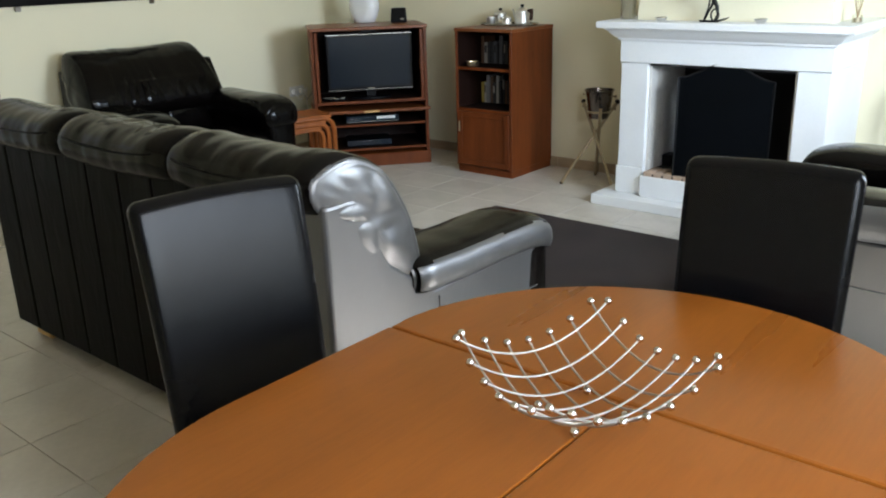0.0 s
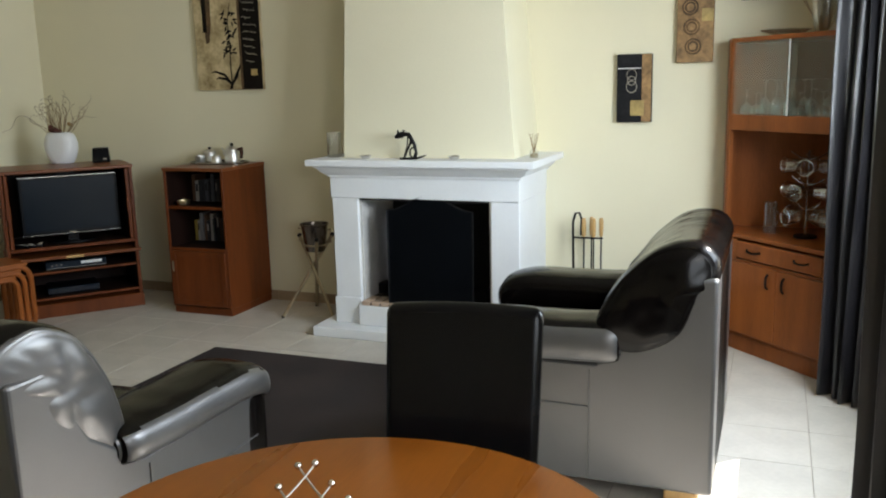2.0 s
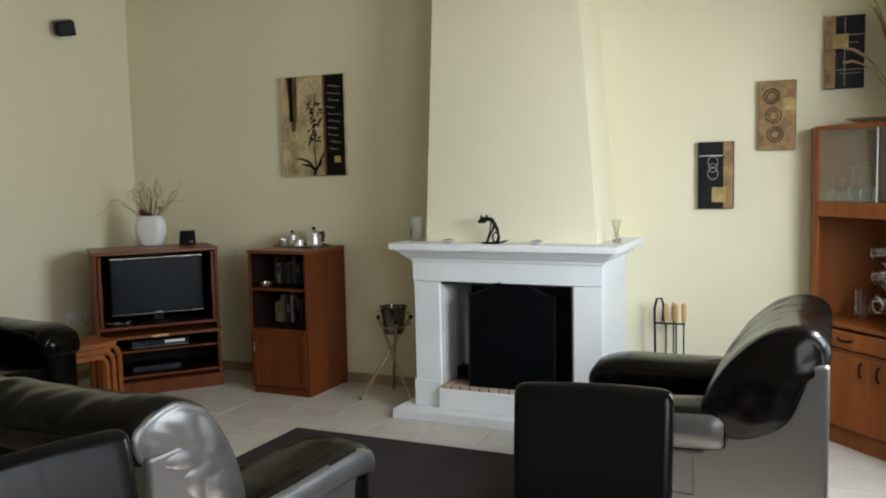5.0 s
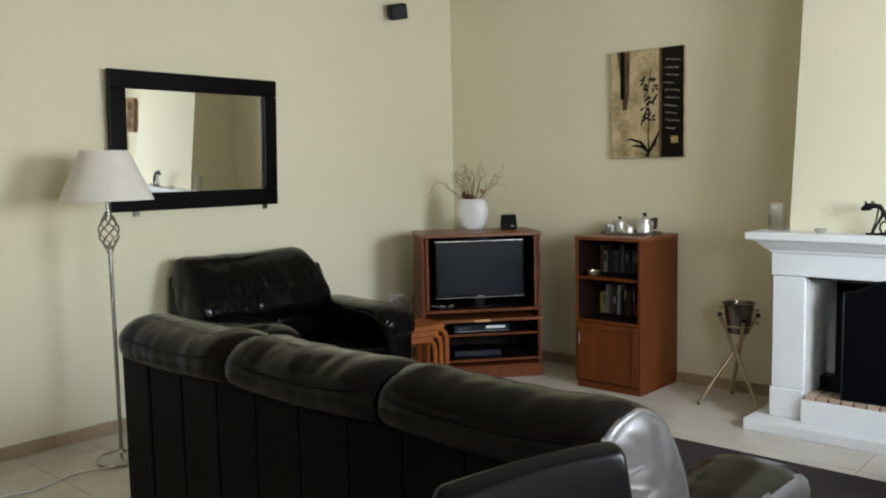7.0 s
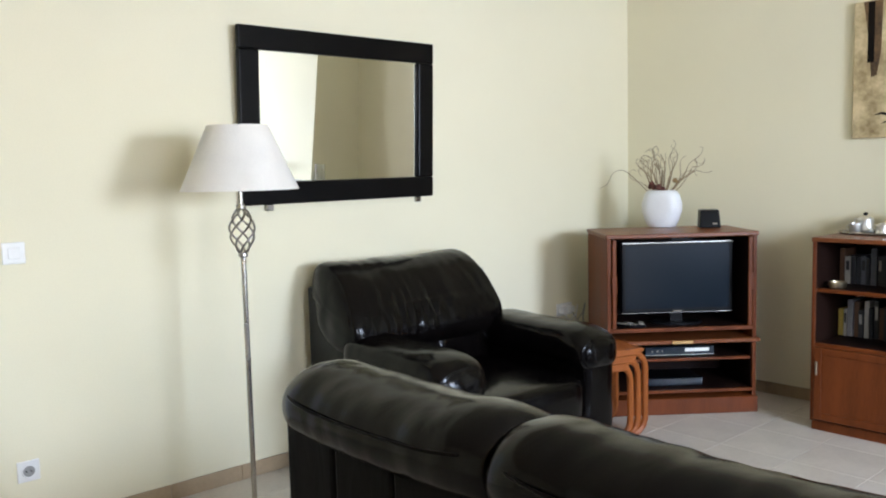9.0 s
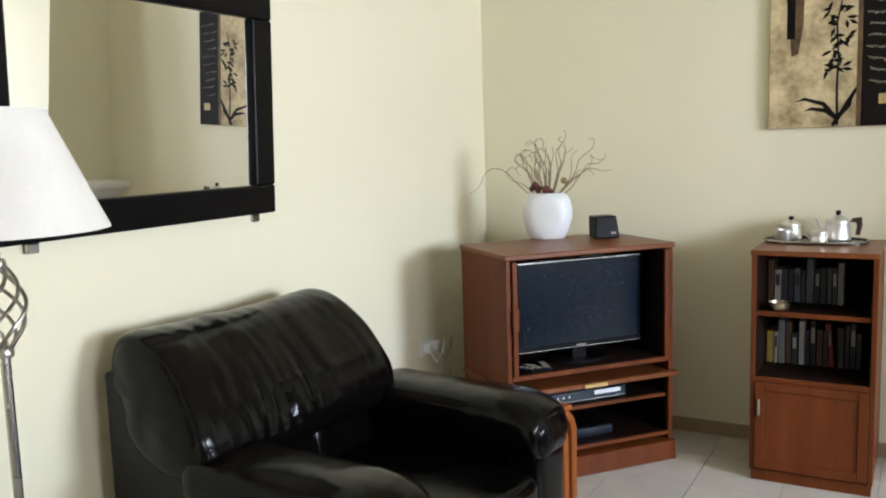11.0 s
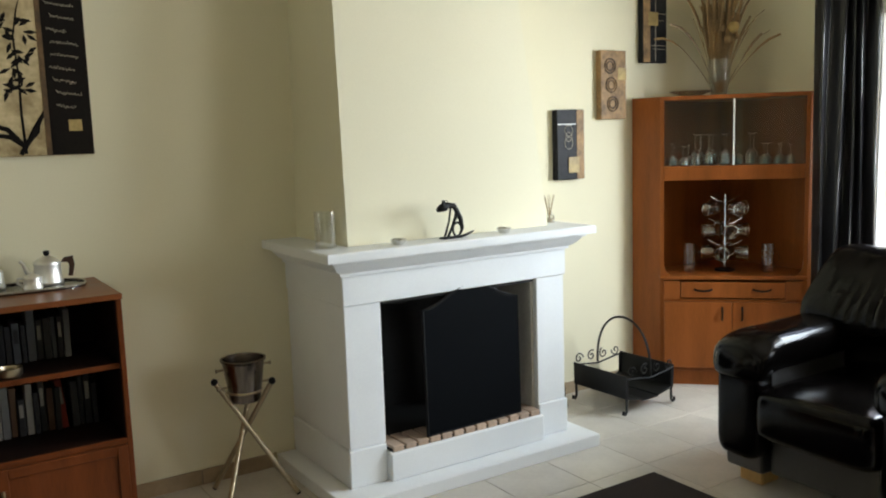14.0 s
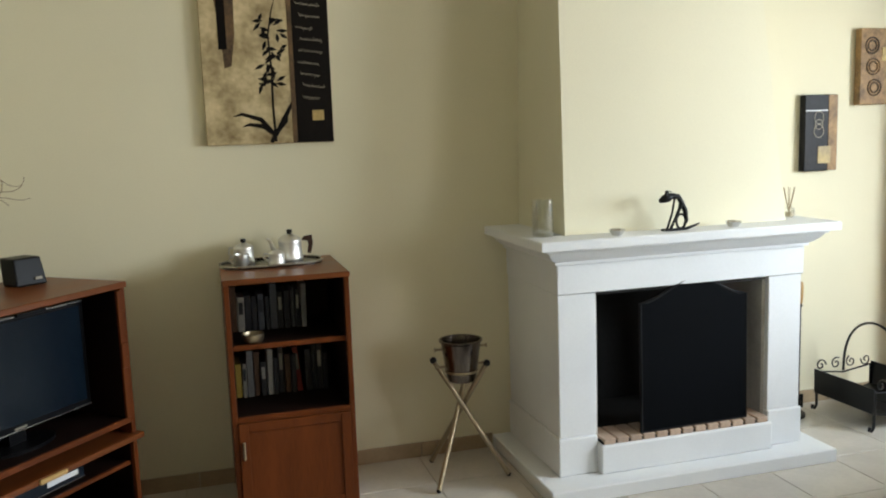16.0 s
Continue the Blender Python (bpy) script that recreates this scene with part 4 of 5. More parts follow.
# pictures
def bamboo_picture():
    t = thing("bamboo_painting", "beige canvas painting of dark bamboo with a lettered black band", "painting", pose(1.79, -0.002, 1.90))
    w, h = 0.275, 0.367
    part("canvas", mbox(-w, -0.030, -h, w, 0, h, 0.004), CANVAS, t, "mottled beige canvas")
    part("dark_band", mbox(0.115, -0.0325, -h + 0.002, w - 0.001, -0.0302, h - 0.002), PAINTB, t)
    part("wash", mbox(0.095, -0.0318, -h + 0.002, 0.1148, -0.0302, h - 0.002), PAINTM, t)
    bm = bmesh.new()
    vs = [bm.verts.new((x, -0.0315, z)) for x, z in ((-0.225, h - 0.002), (-0.125, h - 0.002), (-0.13, 0.10), (-0.15, -0.03), (-0.18, -0.04), (-0.19, 0.12))]
    bm.faces.new(vs)
    r = bmesh.ops.extrude_face_region(bm, geom=bm.faces[:])
    bmesh.ops.translate(bm, vec=(0, 0.0012, 0), verts=[v for v in r["geom"] if isinstance(v, bmesh.types.BMVert)])
    part("wash", flip(bm), PAINTM, t)
    part("wash", mbox(-0.20, -0.0322, 0.04, -0.165, -0.0316, h - 0.004), PAINTB, t)

    def stroke(pts, r):
        bm = bmesh.new()
        tube(bm, [(x, 0, z) for x, z in pts], r, 6)
        for v in bm.verts:
            v.co.y = -0.0312 + v.co.y * 0.08
        part("brush_stroke", bm, PAINTB, t)

    rng = random.Random(11)
    stroke([(0.02, -h + 0.01), (0.015, -0.20), (0.018, -0.05), (0.01, 0.10), (0.03, 0.20), (0.045, 0.25)], [0.006, 0.005, 0.004, 0.004, 0.003, 0.001])
    for pts in ([(0.02, -0.33), (-0.04, -0.26), (-0.12, -0.235), (-0.16, -0.245)], [(0.02, -0.33), (-0.03, -0.29), (-0.09, -0.28), (-0.12, -0.29)], [(0.02, -0.33), (0.06, -0.26), (0.10, -0.19), (0.12, -0.15)], [(0.0, -0.36), (0.03, -0.31), (0.07, -0.27), (0.08, -0.22)]):
        stroke(pts, [0.009, 0.011, 0.007, 0.001])
    for z0 in (0.16, 0.11, 0.03, -0.01, -0.08, -0.11):
        for _ in range(7):
            a, n = rng.uniform(0, 6.28), rng.uniform(0.03, 0.05)
            x, z = 0.018 + rng.uniform(-0.045, 0.045), z0 + rng.uniform(-0.02, 0.02)
            stroke([(x, z), (x + 0.5 * n * math.cos(a), z + 0.5 * n * math.sin(a)), (x + n * math.cos(a), z + n * math.sin(a))], [0.002, 0.009, 0.001])
    ink = mat("pale_ink", (0.56, 0.50, 0.38), 0.7, vary=0.2)
    for k in range(10):
        x0, z0, long_ = 0.130 + rng.uniform(0, 0.02), 0.285 - k * 0.050, rng.uniform(0.07, 0.12)
        n = int(long_ / 0.0045)
        pts = [(x0 + long_ * i / n + 0.002 * math.sin(2.6 * i), -0.0328, z0 - 0.03 * i / n * 0.4 + (0.011 if i % 7 == 0 else 0.005) * math.sin(2.1 * i + k) + 0.002 * rng.uniform(-1, 1)) for i in range(n + 1)]
        part("lettering", tube(bmesh.new(), pts, 0.0013, 4), ink, t)
    part("seal", mbox(0.185, -0.0335, -0.27, 0.235, -0.0326, -0.225), GOLD, t, "gold seal square")


bamboo_picture()


def small_picture(x, z, label, base, kind):
    t = thing("small_canvas", label, "picture", pose(x, -0.002, z), "small canvases by the cabinet")
    w, h = 0.102, 0.20
    part("canvas", mbox(-w, -0.045, -h, w, 0, h, 0.004), base, t)
    if kind == "rings":
        for k, zz in enumerate((0.11, 0.0, -0.11)):
            for r in (0.042, 0.026):
                part("relief_ring", tube(bmesh.new(), [(-0.03 + 0.01 * k + r * math.cos(2 * math.pi * i / 20), -0.046, zz + r * math.sin(2 * math.pi * i / 20)) for i in range(21)], 0.005, 6), PAINTM, t, smooth=True)
        part("gold_square", mbox(0.035, -0.048, 0.03, 0.10, -0.0452, 0.10), GOLD, t)
    else:
        s = 1 if kind == "loops" else -1
        part("tan_band", mbox(min(s * 0.045, s * 0.1), -0.0475, -h + 0.002, max(s * 0.045, s * 0.1), -0.0452, h - 0.002), TANP, t)
        part("gold_square", mbox(min(-0.02 * s, 0.06 * s), -0.050, -0.16 if s > 0 else 0.02, max(-0.02 * s, 0.06 * s), -0.0478, -0.07 if s > 0 else 0.10), GOLD, t)
        if s > 0:
            for zz, r in ((0.08, 0.032), (0.045, 0.026), (0.01, 0.034)):
                part("white_loop", tube(bmesh.new(), [(-0.015 + r * 0.9 * math.cos(2 * math.pi * i / 18), -0.046, zz + r * math.sin(2 * math.pi * i / 18)) for i in range(19)], 0.0022, 6), GREYW, t, smooth=True)
            part("white_line", mbox(-0.095, -0.0472, 0.115, 0.04, -0.0452, 0.120), PLASTIC, t)
        else:
            for x0, z0, x1, z1 in ((0.0, -0.19, 0.004, 0.19), (-0.04, 0.09, 0.095, 0.094), (-0.04, -0.10, 0.095, -0.096), (-0.02, -0.12, 0.09, -0.117), (-0.03, 0.05, 0.07, 0.053)):
                part("white_line", mbox(x0, -0.0472, z0, x1, -0.0452, z1), GREYW, t)


small_picture(4.645, 1.485, "small black canvas with white loops and a gold square", BLUEBLK, "loops")
small_picture(4.985, 1.825, "small tan relief canvas with three raised rings", TANP, "rings")
small_picture(5.332, 2.16, "small black canvas with white lines and a tan band", BLUEBLK, "lines")


# on the television cabinet
def twig_vase():
    t = thing("white_vase", "flattened white ceramic vase of curly dry twigs on the television cabinet", "vase", pose(0.550, -0.420, 1.0325, 0, 0, 14))
    bm = lathe(bmesh.new(), [(0, 0), (0.072, 0), (0.080, 0.004), (0.098, 0.04), (0.116, 0.10), (0.117, 0.145), (0.104, 0.195), (0.088, 0.220), (0.076, 0.226), (0.068, 0.222), (0.088, 0.19), (0.095, 0.10), (0, 0.02)], 48)
    for v in bm.verts:
        hollow = math.exp(-(v.co.x / 0.075) ** 2 - ((v.co.z - 0.125) / 0.07) ** 2)
        v.co.x *= 1.06
        v.co.y *= 0.80 - 0.20 * hollow
    part("body", bm, WHITE, t, "white glazed body", smooth=True)
    rng = random.Random(3)
    clumps = [((-0.50, -0.05), 0.42, 15, 0.9)] * 15 + [((0.75, 0.0), 0.34, 15, 0.5)] * 9 + [((0.05, 0.1), 0.15, 9, 0.3)] * 6 + [((-1.6, 0.0), 0.3, 17, 0.35), ((1.5, -0.1), 0.25, 16, 0.4)]
    for (lx, ly), spread, n, curl in clumps:
        lx, ly = lx + rng.uniform(-spread, spread), ly + rng.uniform(-spread, spread) * 0.6
        d = Vector((lx, ly, 1.25)).normalized()
        p, pts = Vector((0.03 * d.x, 0.02 * d.y, 0.16)), []
        turn, phase = rng.uniform(0.7, 1.2) * rng.choice((-1, 1)), rng.uniform(0, 6.28)
        n += rng.randint(-2, 3)
        for i in range(n):
            pts.append(p.copy())
            p = p + d * 0.027
            k = 2.1 * curl * max(0.0, (i - 3) / n)
            d = (d + Vector((k * math.cos(phase + turn * i), 0.6 * k * math.sin(phase * 2 + turn * i), k * math.sin(phase + turn * i) - 0.010 * i * min(1.0, abs(lx)))) + Vector((rng.uniform(-0.12, 0.12), rng.uniform(-0.1, 0.1), rng.uniform(-0.08, 0.08)))).normalized()
        part("twig", tube(bmesh.new(), pts, [0.0034 - 0.0024 * i / n for i in range(n)], 5), TWIG, t)
    seed = mat("dry_seed_head", (0.15, 0.045, 0.03), 0.8, vary=0.3)
    for x, y, z, r in ((-0.055, -0.02, 0.262, 0.019), (-0.035, -0.04, 0.245, 0.016), (0.0, -0.05, 0.244, 0.020), (0.02, -0.03, 0.236, 0.014), (-0.075, 0.0, 0.246, 0.014), (0.085, -0.01, 0.285, 0.015), (0.10, -0.015, 0.275, 0.011)):
        bm = ball(bmesh.new(), (x, y, z), r, 10)
        for v in bm.verts:
            v.co += 0.25 * r * noise.noise_vector(v.co * 90)
        part("seed_head", bm, STRAW if x > 0.05 else seed, t)


twig_vase()
sp = thing("desk_speaker", "small black slanted speaker on the television cabinet", "speaker", pose(0.80, -0.30, 1.0325, 0, 0, 40))
bm = mbox(-0.062, -0.05, 0, 0.062, 0.05, 0.105, 0.006, 2)
for v in bm.verts:
    v.co.y += 0.022 * v.co.z / 0.1
    v.co.x *= 1 - 0.12 * v.co.z / 0.1
part("body", bm, BLACK, sp)
part("badge", mbox(0.015, -0.0535, 0.02, 0.04, -0.0475, 0.03), GREYW, sp)
ws = thing("wall_speaker", "small black loudspeaker on a wall bracket", "speaker", pose(0.0, -0.70, 2.665))
part("bracket", mbox(0.0, -0.02, -0.02, 0.05, 0.02, 0.02), BLACK, ws)
b = part("cabinet", mbox(-0.055, -0.065, -0.055, 0.055, 0.065, 0.055, 0.012, 2), BLACK, ws)
b.matrix_local = pose(0.098, -0.01, 0, 10, 15, -30)


# on the mantel shelf
gv = link("glass_cylinder_vase", lathe(bmesh.new(), [(0, 0), (0.042, 0), (0.045, 0.004), (0.045, 0.155), (0.0425, 0.155), (0.0425, 0.008), (0, 0.007)], 32), GLASS, None, "", True, 40)
gv.location = (2.865, -0.51, 1.1045)
tagged(gv, "clear glass cylinder vase standing empty on the mantel", "vase")
for x, y in ((3.145, -0.64), (3.712, -0.635)):
    dsh = link("silver_dish", lathe(bmesh.new(), [(0, 0), (0.022, 0), (0.024, 0.006), (0.036, 0.022), (0.034, 0.024), (0.020, 0.008), (0, 0.006)], 28), CHROME, None, "", True, 40)
    dsh.location = (x, y, 1.1045)
    tagged(dsh, "small round silver dish on the mantel shelf", "dish", "dishes on the mantel")
bm = bmesh.new()
tube(bm, [(-0.06, 0, 0.006), (0.0, 0, 0.006), (0.06, 0, 0.008), (0.11, 0, 0.022), (0.135, 0, 0.032)], [0.007, 0.008, 0.008, 0.006, 0.002], 8)
tube(bm, [(-0.03, 0.0, 0.01), (-0.005, 0, 0.06), (0.02, 0, 0.11), (0.03, 0, 0.14), (0.01, 0, 0.17), (-0.03, 0, 0.175), (-0.075, 0, 0.155)], [0.008, 0.006, 0.009, 0.014, 0.015, 0.017, 0.010], 10)
tube(bm, [(0.03, 0, 0.14), (0.05, 0, 0.10), (0.06, 0, 0.05), (0.04, 0, 0.012)], [0.012, 0.013, 0.009, 0.006], 10)
tube(bm, [(0.035 + 0.026 * math.cos(i * 0.5), 0.012, 0.045 + 0.036 * math.sin(i * 0.5)) for i in range(14)], 0.006, 8)
tube(bm, [(-0.03, 0.012, 0.175), (-0.04, 0.02, 0.20), (-0.02, 0.012, 0.195)], [0.008, 0.007, 0.003], 8)
tube(bm, [(-0.092, 0, 0.152), (-0.070, 0, 0.162), (-0.045, 0, 0.168), (-0.028, 0, 0.176)], [0.010, 0.020, 0.023, 0.016], 10)
tube(bm, [(-0.062, -0.012, 0.178), (-0.066, -0.016, 0.203)], [0.010, 0.004], 8)
tube(bm, [(0.0, 0.012, 0.168), (-0.012, 0.016, 0.09), (-0.040, 0.018, 0.006)], [0.006, 0.005, 0.006], 8)
tube(bm, [(-0.040, 0.018, 0.006), (-0.070, 0.018, 0.006)], [0.007, 0.006], 8)
dog = link("metal_figurine", bm, IRON, None, "", True, 60)
dog.matrix_world = pose(3.425, -0.64, 1.1045, 0, 0, 0) @ Matrix.Scale(0.86, 4)
tagged(dog, "black and silver metal figurine on the mantel shelf", "figurine")
rd = thing("reed_diffuser", "small glass reed diffuser at the mantel end", "diffuser", pose(4.14, -0.45, 1.1045))
part("bottle", lathe(bmesh.new(), [(0, 0), (0.024, 0), (0.026, 0.005), (0.026, 0.038), (0.011, 0.048), (0.011, 0.058), (0, 0.058)], 24), GLASS, rd, smooth=True)
part("liquid", lathe(bmesh.new(), [(0, 0.004), (0.022, 0.004), (0.022, 0.024), (0, 0.024)], 20), BRASS, rd, "amber oil")
for k in range(6):
    a = k * 1.05
    part("reed", tube(bmesh.new(), [(0, 0, 0.02), (0.028 * math.cos(a), 0.028 * math.sin(a), 0.14)], 0.0015, 5), STRAW, rd)


# champagne bucket on a crossed tripod
def bucket_stand():
    st = thing("tripod_stand", "crossed three-leg metal tripod stand beside the fireplace", "stand")
    feet, c = ((2.392, -0.462, 0), (2.430, -0.110, 0), (2.735, -0.365, 0)), Vector((2.548, -0.290, 0.335))
    for f in feet:
        f = Vector(f)
        d = (c - f)
        head = f + d * 1.62
        off = Vector((-d.y, d.x, 0)).normalized() * 0.016
        leg = part("leg", tube(bmesh.new(), [f + off + Vector((0, 0, 0.012)), head + off], 0.0115, 10), BRASS, st, smooth=True)
        part("knob", ball(bmesh.new(), head + off, 0.016, 10), IRON, leg, smooth=True)
        part("foot", ball(bmesh.new(), f + off + Vector((0, 0, 0.012)), 0.012, 8), IRON, leg, smooth=True)
    part("hoop", tube(bmesh.new(), [(2.553 + 0.072 * math.cos(2 * math.pi * i / 28), -0.273 + 0.072 * math.sin(2 * math.pi * i / 28), 0.488) for i in range(29)], 0.006, 6), BRASS, st, smooth=True)
    b = thing("champagne_bucket", "steel champagne bucket with side knobs in a tripod", "bucket", pose(2.553, -0.273, 0.443))
    # Dark tone and upright streaks put reflections into the bucket's colour.
    part("body", lathe(bmesh.new(), [(0, 0), (0.062, 0), (0.066, 0.006), (0.090, 0.175), (0.098, 0.182), (0.098, 0.189), (0.088, 0.189), (0.062, 0.012), (0, 0.010)], 36), mat("bucket_steel_with_reflections", (0.20, 0.17, 0.15), 0.24, 1.0, vary=0.25, scale=12, fine=80, bump=0.03, wave=(5, 5, 0.6)), b, smooth=True)
    for s in (-1, 1):
        for z in (0.15, 0.07):
            part("knob", tube(bmesh.new(), [(s * 0.075, 0, z), (s * 0.115, 0, z), (s * 0.122, 0, z)], [0.005, 0.006, 0.011], 10), BRASS, b, smooth=True)


bucket_stand()


# fireplace tools and log basket
def tool_set():
    t = thing("fireplace_tools", "black iron fireplace tool set with turned wooden handles", "fire tools", pose(4.395, -0.13, 0))
    part("base", lathe(bmesh.new(), [(0, 0), (0.10, 0), (0.10, 0.012), (0.03, 0.02), (0, 0.02)], 24), IRON, t, smooth=True)
    part("stand_post", tube(bmesh.new(), [(-0.07, 0, 0.01), (-0.09, 0, 0.3), (-0.095, 0, 0.68), (-0.08, 0, 0.735), (-0.055, 0, 0.74), (-0.04, 0, 0.70), (-0.045, 0, 0.60)], 0.008, 8), IRON, t, smooth=True)
    part("cross_bar", tube(bmesh.new(), [(-0.09, 0, 0.585), (0.09, 0, 0.585)], 0.006, 8), IRON, t)
    for x, y in ((-0.02, -0.03), (0.015, 0.03), (0.04, -0.03), (0.08, 0.0)):
        tool = part("tool_rod", tube(bmesh.new(), [(x, y, 0.06), (x, y, 0.60)], 0.005, 8), IRON, t)
        part("wooden_handle", lathe(bmesh.new(), [(0, 0.595), (0.010, 0.597), (0.014, 0.63), (0.014, 0.69), (0.010, 0.712), (0, 0.715)], 12, (x, y, 0)), PINE, tool, "turned wooden handle", smooth=True)
        part("tool_head", mbox(x - 0.03, y - 0.006, 0.025, x + 0.03, y + 0.006, 0.10, 0.004), IRON, tool)


tool_set()


def log_basket():
    t = thing("log_basket", "black iron log basket with scrolled ends and an arched handle", "log basket", pose(4.775, -0.325, 0, 0, 0, 2))
    a, b = 0.19, 0.205
    for s in (-1, 1):
        bm = bmesh.new()
        q = [(s * 0.06, 0.075), (s * a, 0.10), (s * a * 1.02, 0.23), (s * a * 1.02 - s * 0.006, 0.23), (s * a - s * 0.008, 0.108), (s * 0.06, 0.081)]
        lo, hi = [bm.verts.new((x, -b, z)) for x, z in q], [bm.verts.new((x, b, z)) for x, z in q]
        bm.faces.new(lo)
        bm.faces.new(hi[::-1])
        for i in range(6):
            bm.faces.new((lo[i], hi[i], hi[(i + 1) % 6], lo[(i + 1) % 6]))
        part("side_plate", flip(bm), IRON, t)
        for sx in (-1, 1):
            part("leg", tube(bmesh.new(), [(sx * a * 0.95, s * b * 0.96, 0.22), (sx * a * 0.95, s * b * 0.96, 0.03), (sx * a * 1.02, s * b * 0.96, 0.012), (sx * a * 1.10, s * b * 0.96, 0.018), (sx * a * 1.08, s * b * 0.96, 0.036)], 0.0075, 8), IRON, t, smooth=True)
        for k in range(4):
            x0 = -0.15 + 0.1 * k
            pts = [(x0 + (0.034 - 0.0022 * i) * math.cos(i * 0.62 + k), s * b, 0.245 + (0.034 - 0.0022 * i) * math.sin(i * 0.62 + k)) for i in range(14)]
            part("scroll", tube(bmesh.new(), pts, 0.004, 6), IRON, t, smooth=True)
        part("end_rail", tube(bmesh.new(), [(-a, s * b, 0.215), (0, s * b, 0.19), (a, s * b, 0.215)], 0.005, 6), IRON, t, smooth=True)
    part("bottom", mbox(-0.062, -b, 0.068, 0.062, b, 0.0748), IRON, t)
    part("handle", tube(bmesh.new(), [(0, b * math.cos(math.pi * i / 24), 0.20 + 0.30 * math.sin(math.pi * i / 24) ** 0.8) for i in range(25)], 0.0065, 8), IRON, t, smooth=True)


log_basket()


# corner cabinet
def corner_cabinet():
    t = thing("corner_cabinet", "tall teak corner display cabinet with glazed top and drawer", "cabinet", pose(5.195, -0.215, 0, 0, 0, -45))
    W = 0.834
    foot = [(0, 0), (W, 0), (0.995, 0.127), (0.417, 0.705), (-0.161, 0.127)]
    inner = [(0.02, 0.022), (W - 0.02, 0.022), (0.965, 0.137), (0.417, 0.685), (-0.131, 0.137)]
    part("plinth", extrude_outline(bmesh.new(), [(0.012, 0.018), (W - 0.012, 0.018), (0.98, 0.135), (0.417, 0.70), (-0.15, 0.135)], 0, 0.088), CABW, t)
    part("top", extrude_outline(bmesh.new(), foot, 1.722, 1.745), CABW, t)
    for z0, z1 in ((0.088, 0.106), (0.652, 0.678), (1.300, 1.318)):
        part("shelf_board", extrude_outline(bmesh.new(), inner, z0, z1), CABW, t)
    for ol in ([(0, 0), (-0.161, 0.127), (-0.146, 0.142), (0.02, 0.0205)], [(W, 0), (W - 0.02, 0.0205), (0.98, 0.142), (0.995, 0.127)]):
        part("side_panel", flip(extrude_outline(bmesh.new(), ol, 0.0882, 1.7218)), CABW, t)
    for ol in ([(-0.146, 0.142), (-0.136, 0.138), (0.417, 0.690), (0.417, 0.704)], [(0.980, 0.142), (0.417, 0.704), (0.417, 0.690), (0.970, 0.138)]):
        part("back_panel", flip(extrude_outline(bmesh.new(), ol, 0.0882, 1.7218)), CABW, t)
    for x0, x1 in ((0.0, 0.022), (W - 0.022, W)):
        part("stile", mbox(x0, -0.004, 0.0882, x1, 0.0, 1.7218), CABW, t)
    part("fascia_rail", mbox(0.0222, -0.006, 1.250, W - 0.0222, 0.018, 1.335, 0.004), CABW, t)
    for flip_, x0 in ((1, 0.0222), (-1, W - 0.0222)):
        ol = [(0, 0.0), (0.050, 0.0)] + [(0.050 * (1 - math.sin(a)), 0.085 * (1 - math.cos(a))) for a in (math.pi / 2 * i / 8 for i in range(1, 9))]
        bm = extrude_outline(bmesh.new(), [(x0 + flip_ * x, z) for x, z in ol], 0.0, 0.018)
        for v in bm.verts:
            v.co = (v.co.x, v.co.z - 0.003, 0.6795 + v.co.y)
        part("niche_bracket", flip(bm), CABW, t, "curved bracket at the niche corner")
    part("counter_edge", mbox(-0.004, -0.016, 0.655, W + 0.004, 0.021, 0.679, 0.005, 2), CABW, t)
    dr = part("drawer", mbox(0.12, -0.016, 0.545, W - 0.12, 0.018, 0.640, 0.004), CABW, t)
    for x0, x1 in ((0.0225, 0.1185), (W - 0.1185, W - 0.0225)):
        part("drawer_cheek", mbox(x0, -0.012, 0.535, x1, 0.018, 0.648, 0.002), CABW, t)
    part("drawer_rail", mbox(0.0225, -0.006, 0.524, W - 0.0225, 0.018, 0.5345), CABW, t)
    for x in (0.25, W - 0.25):
        part("handle", tube(bmesh.new(), [(x - 0.05, -0.016, 0.598), (x - 0.035, -0.030, 0.592), (x, -0.032, 0.588), (x + 0.035, -0.030, 0.592), (x + 0.05, -0.016, 0.598)], 0.006, 8), TEAKD, dr, "dark bail handle", smooth=True)
    for s, x0, x1 in ((1, 0.024, W / 2 - 0.0015), (-1, W / 2 + 0.0015, W - 0.024)):
        d = part("door", mbox(x0, -0.016, 0.115, x1, 0.016, 0.520, 0.004), CABW, t)
        hx = x1 - 0.055 if s > 0 else x0 + 0.055
        part("handle", tube(bmesh.new(), [(hx, -0.016, 0.49), (hx, -0.030, 0.475), (hx, -0.032, 0.45), (hx, -0.030, 0.425), (hx, -0.016, 0.41)], 0.006, 8), TEAKD, d, "dark bail handle", smooth=True)
    for x0, x1, y in ((0.024, W * 0.56, 0.002), (W * 0.50, W - 0.024, 0.009)):
        g = part("sliding_pane", mbox(x0, y, 1.336, x1, y + 0.004, 1.720), SMOKE, t, "sliding clear glass pane")
        g.visible_shadow = False
    part("pane_edge", mbox(W * 0.50 - 0.005, 0.0005, 1.336, W * 0.50 + 0.005, 0.0018, 1.720), PLASTIC, t)
    m = t.matrix_world
    first = None
    rng = random.Random(8)
    spots = [(0.06 + 0.076 * (k % 10) + 0.03 * (k // 10), 0.06 + 0.085 * (k // 10)) for k in range(19)]
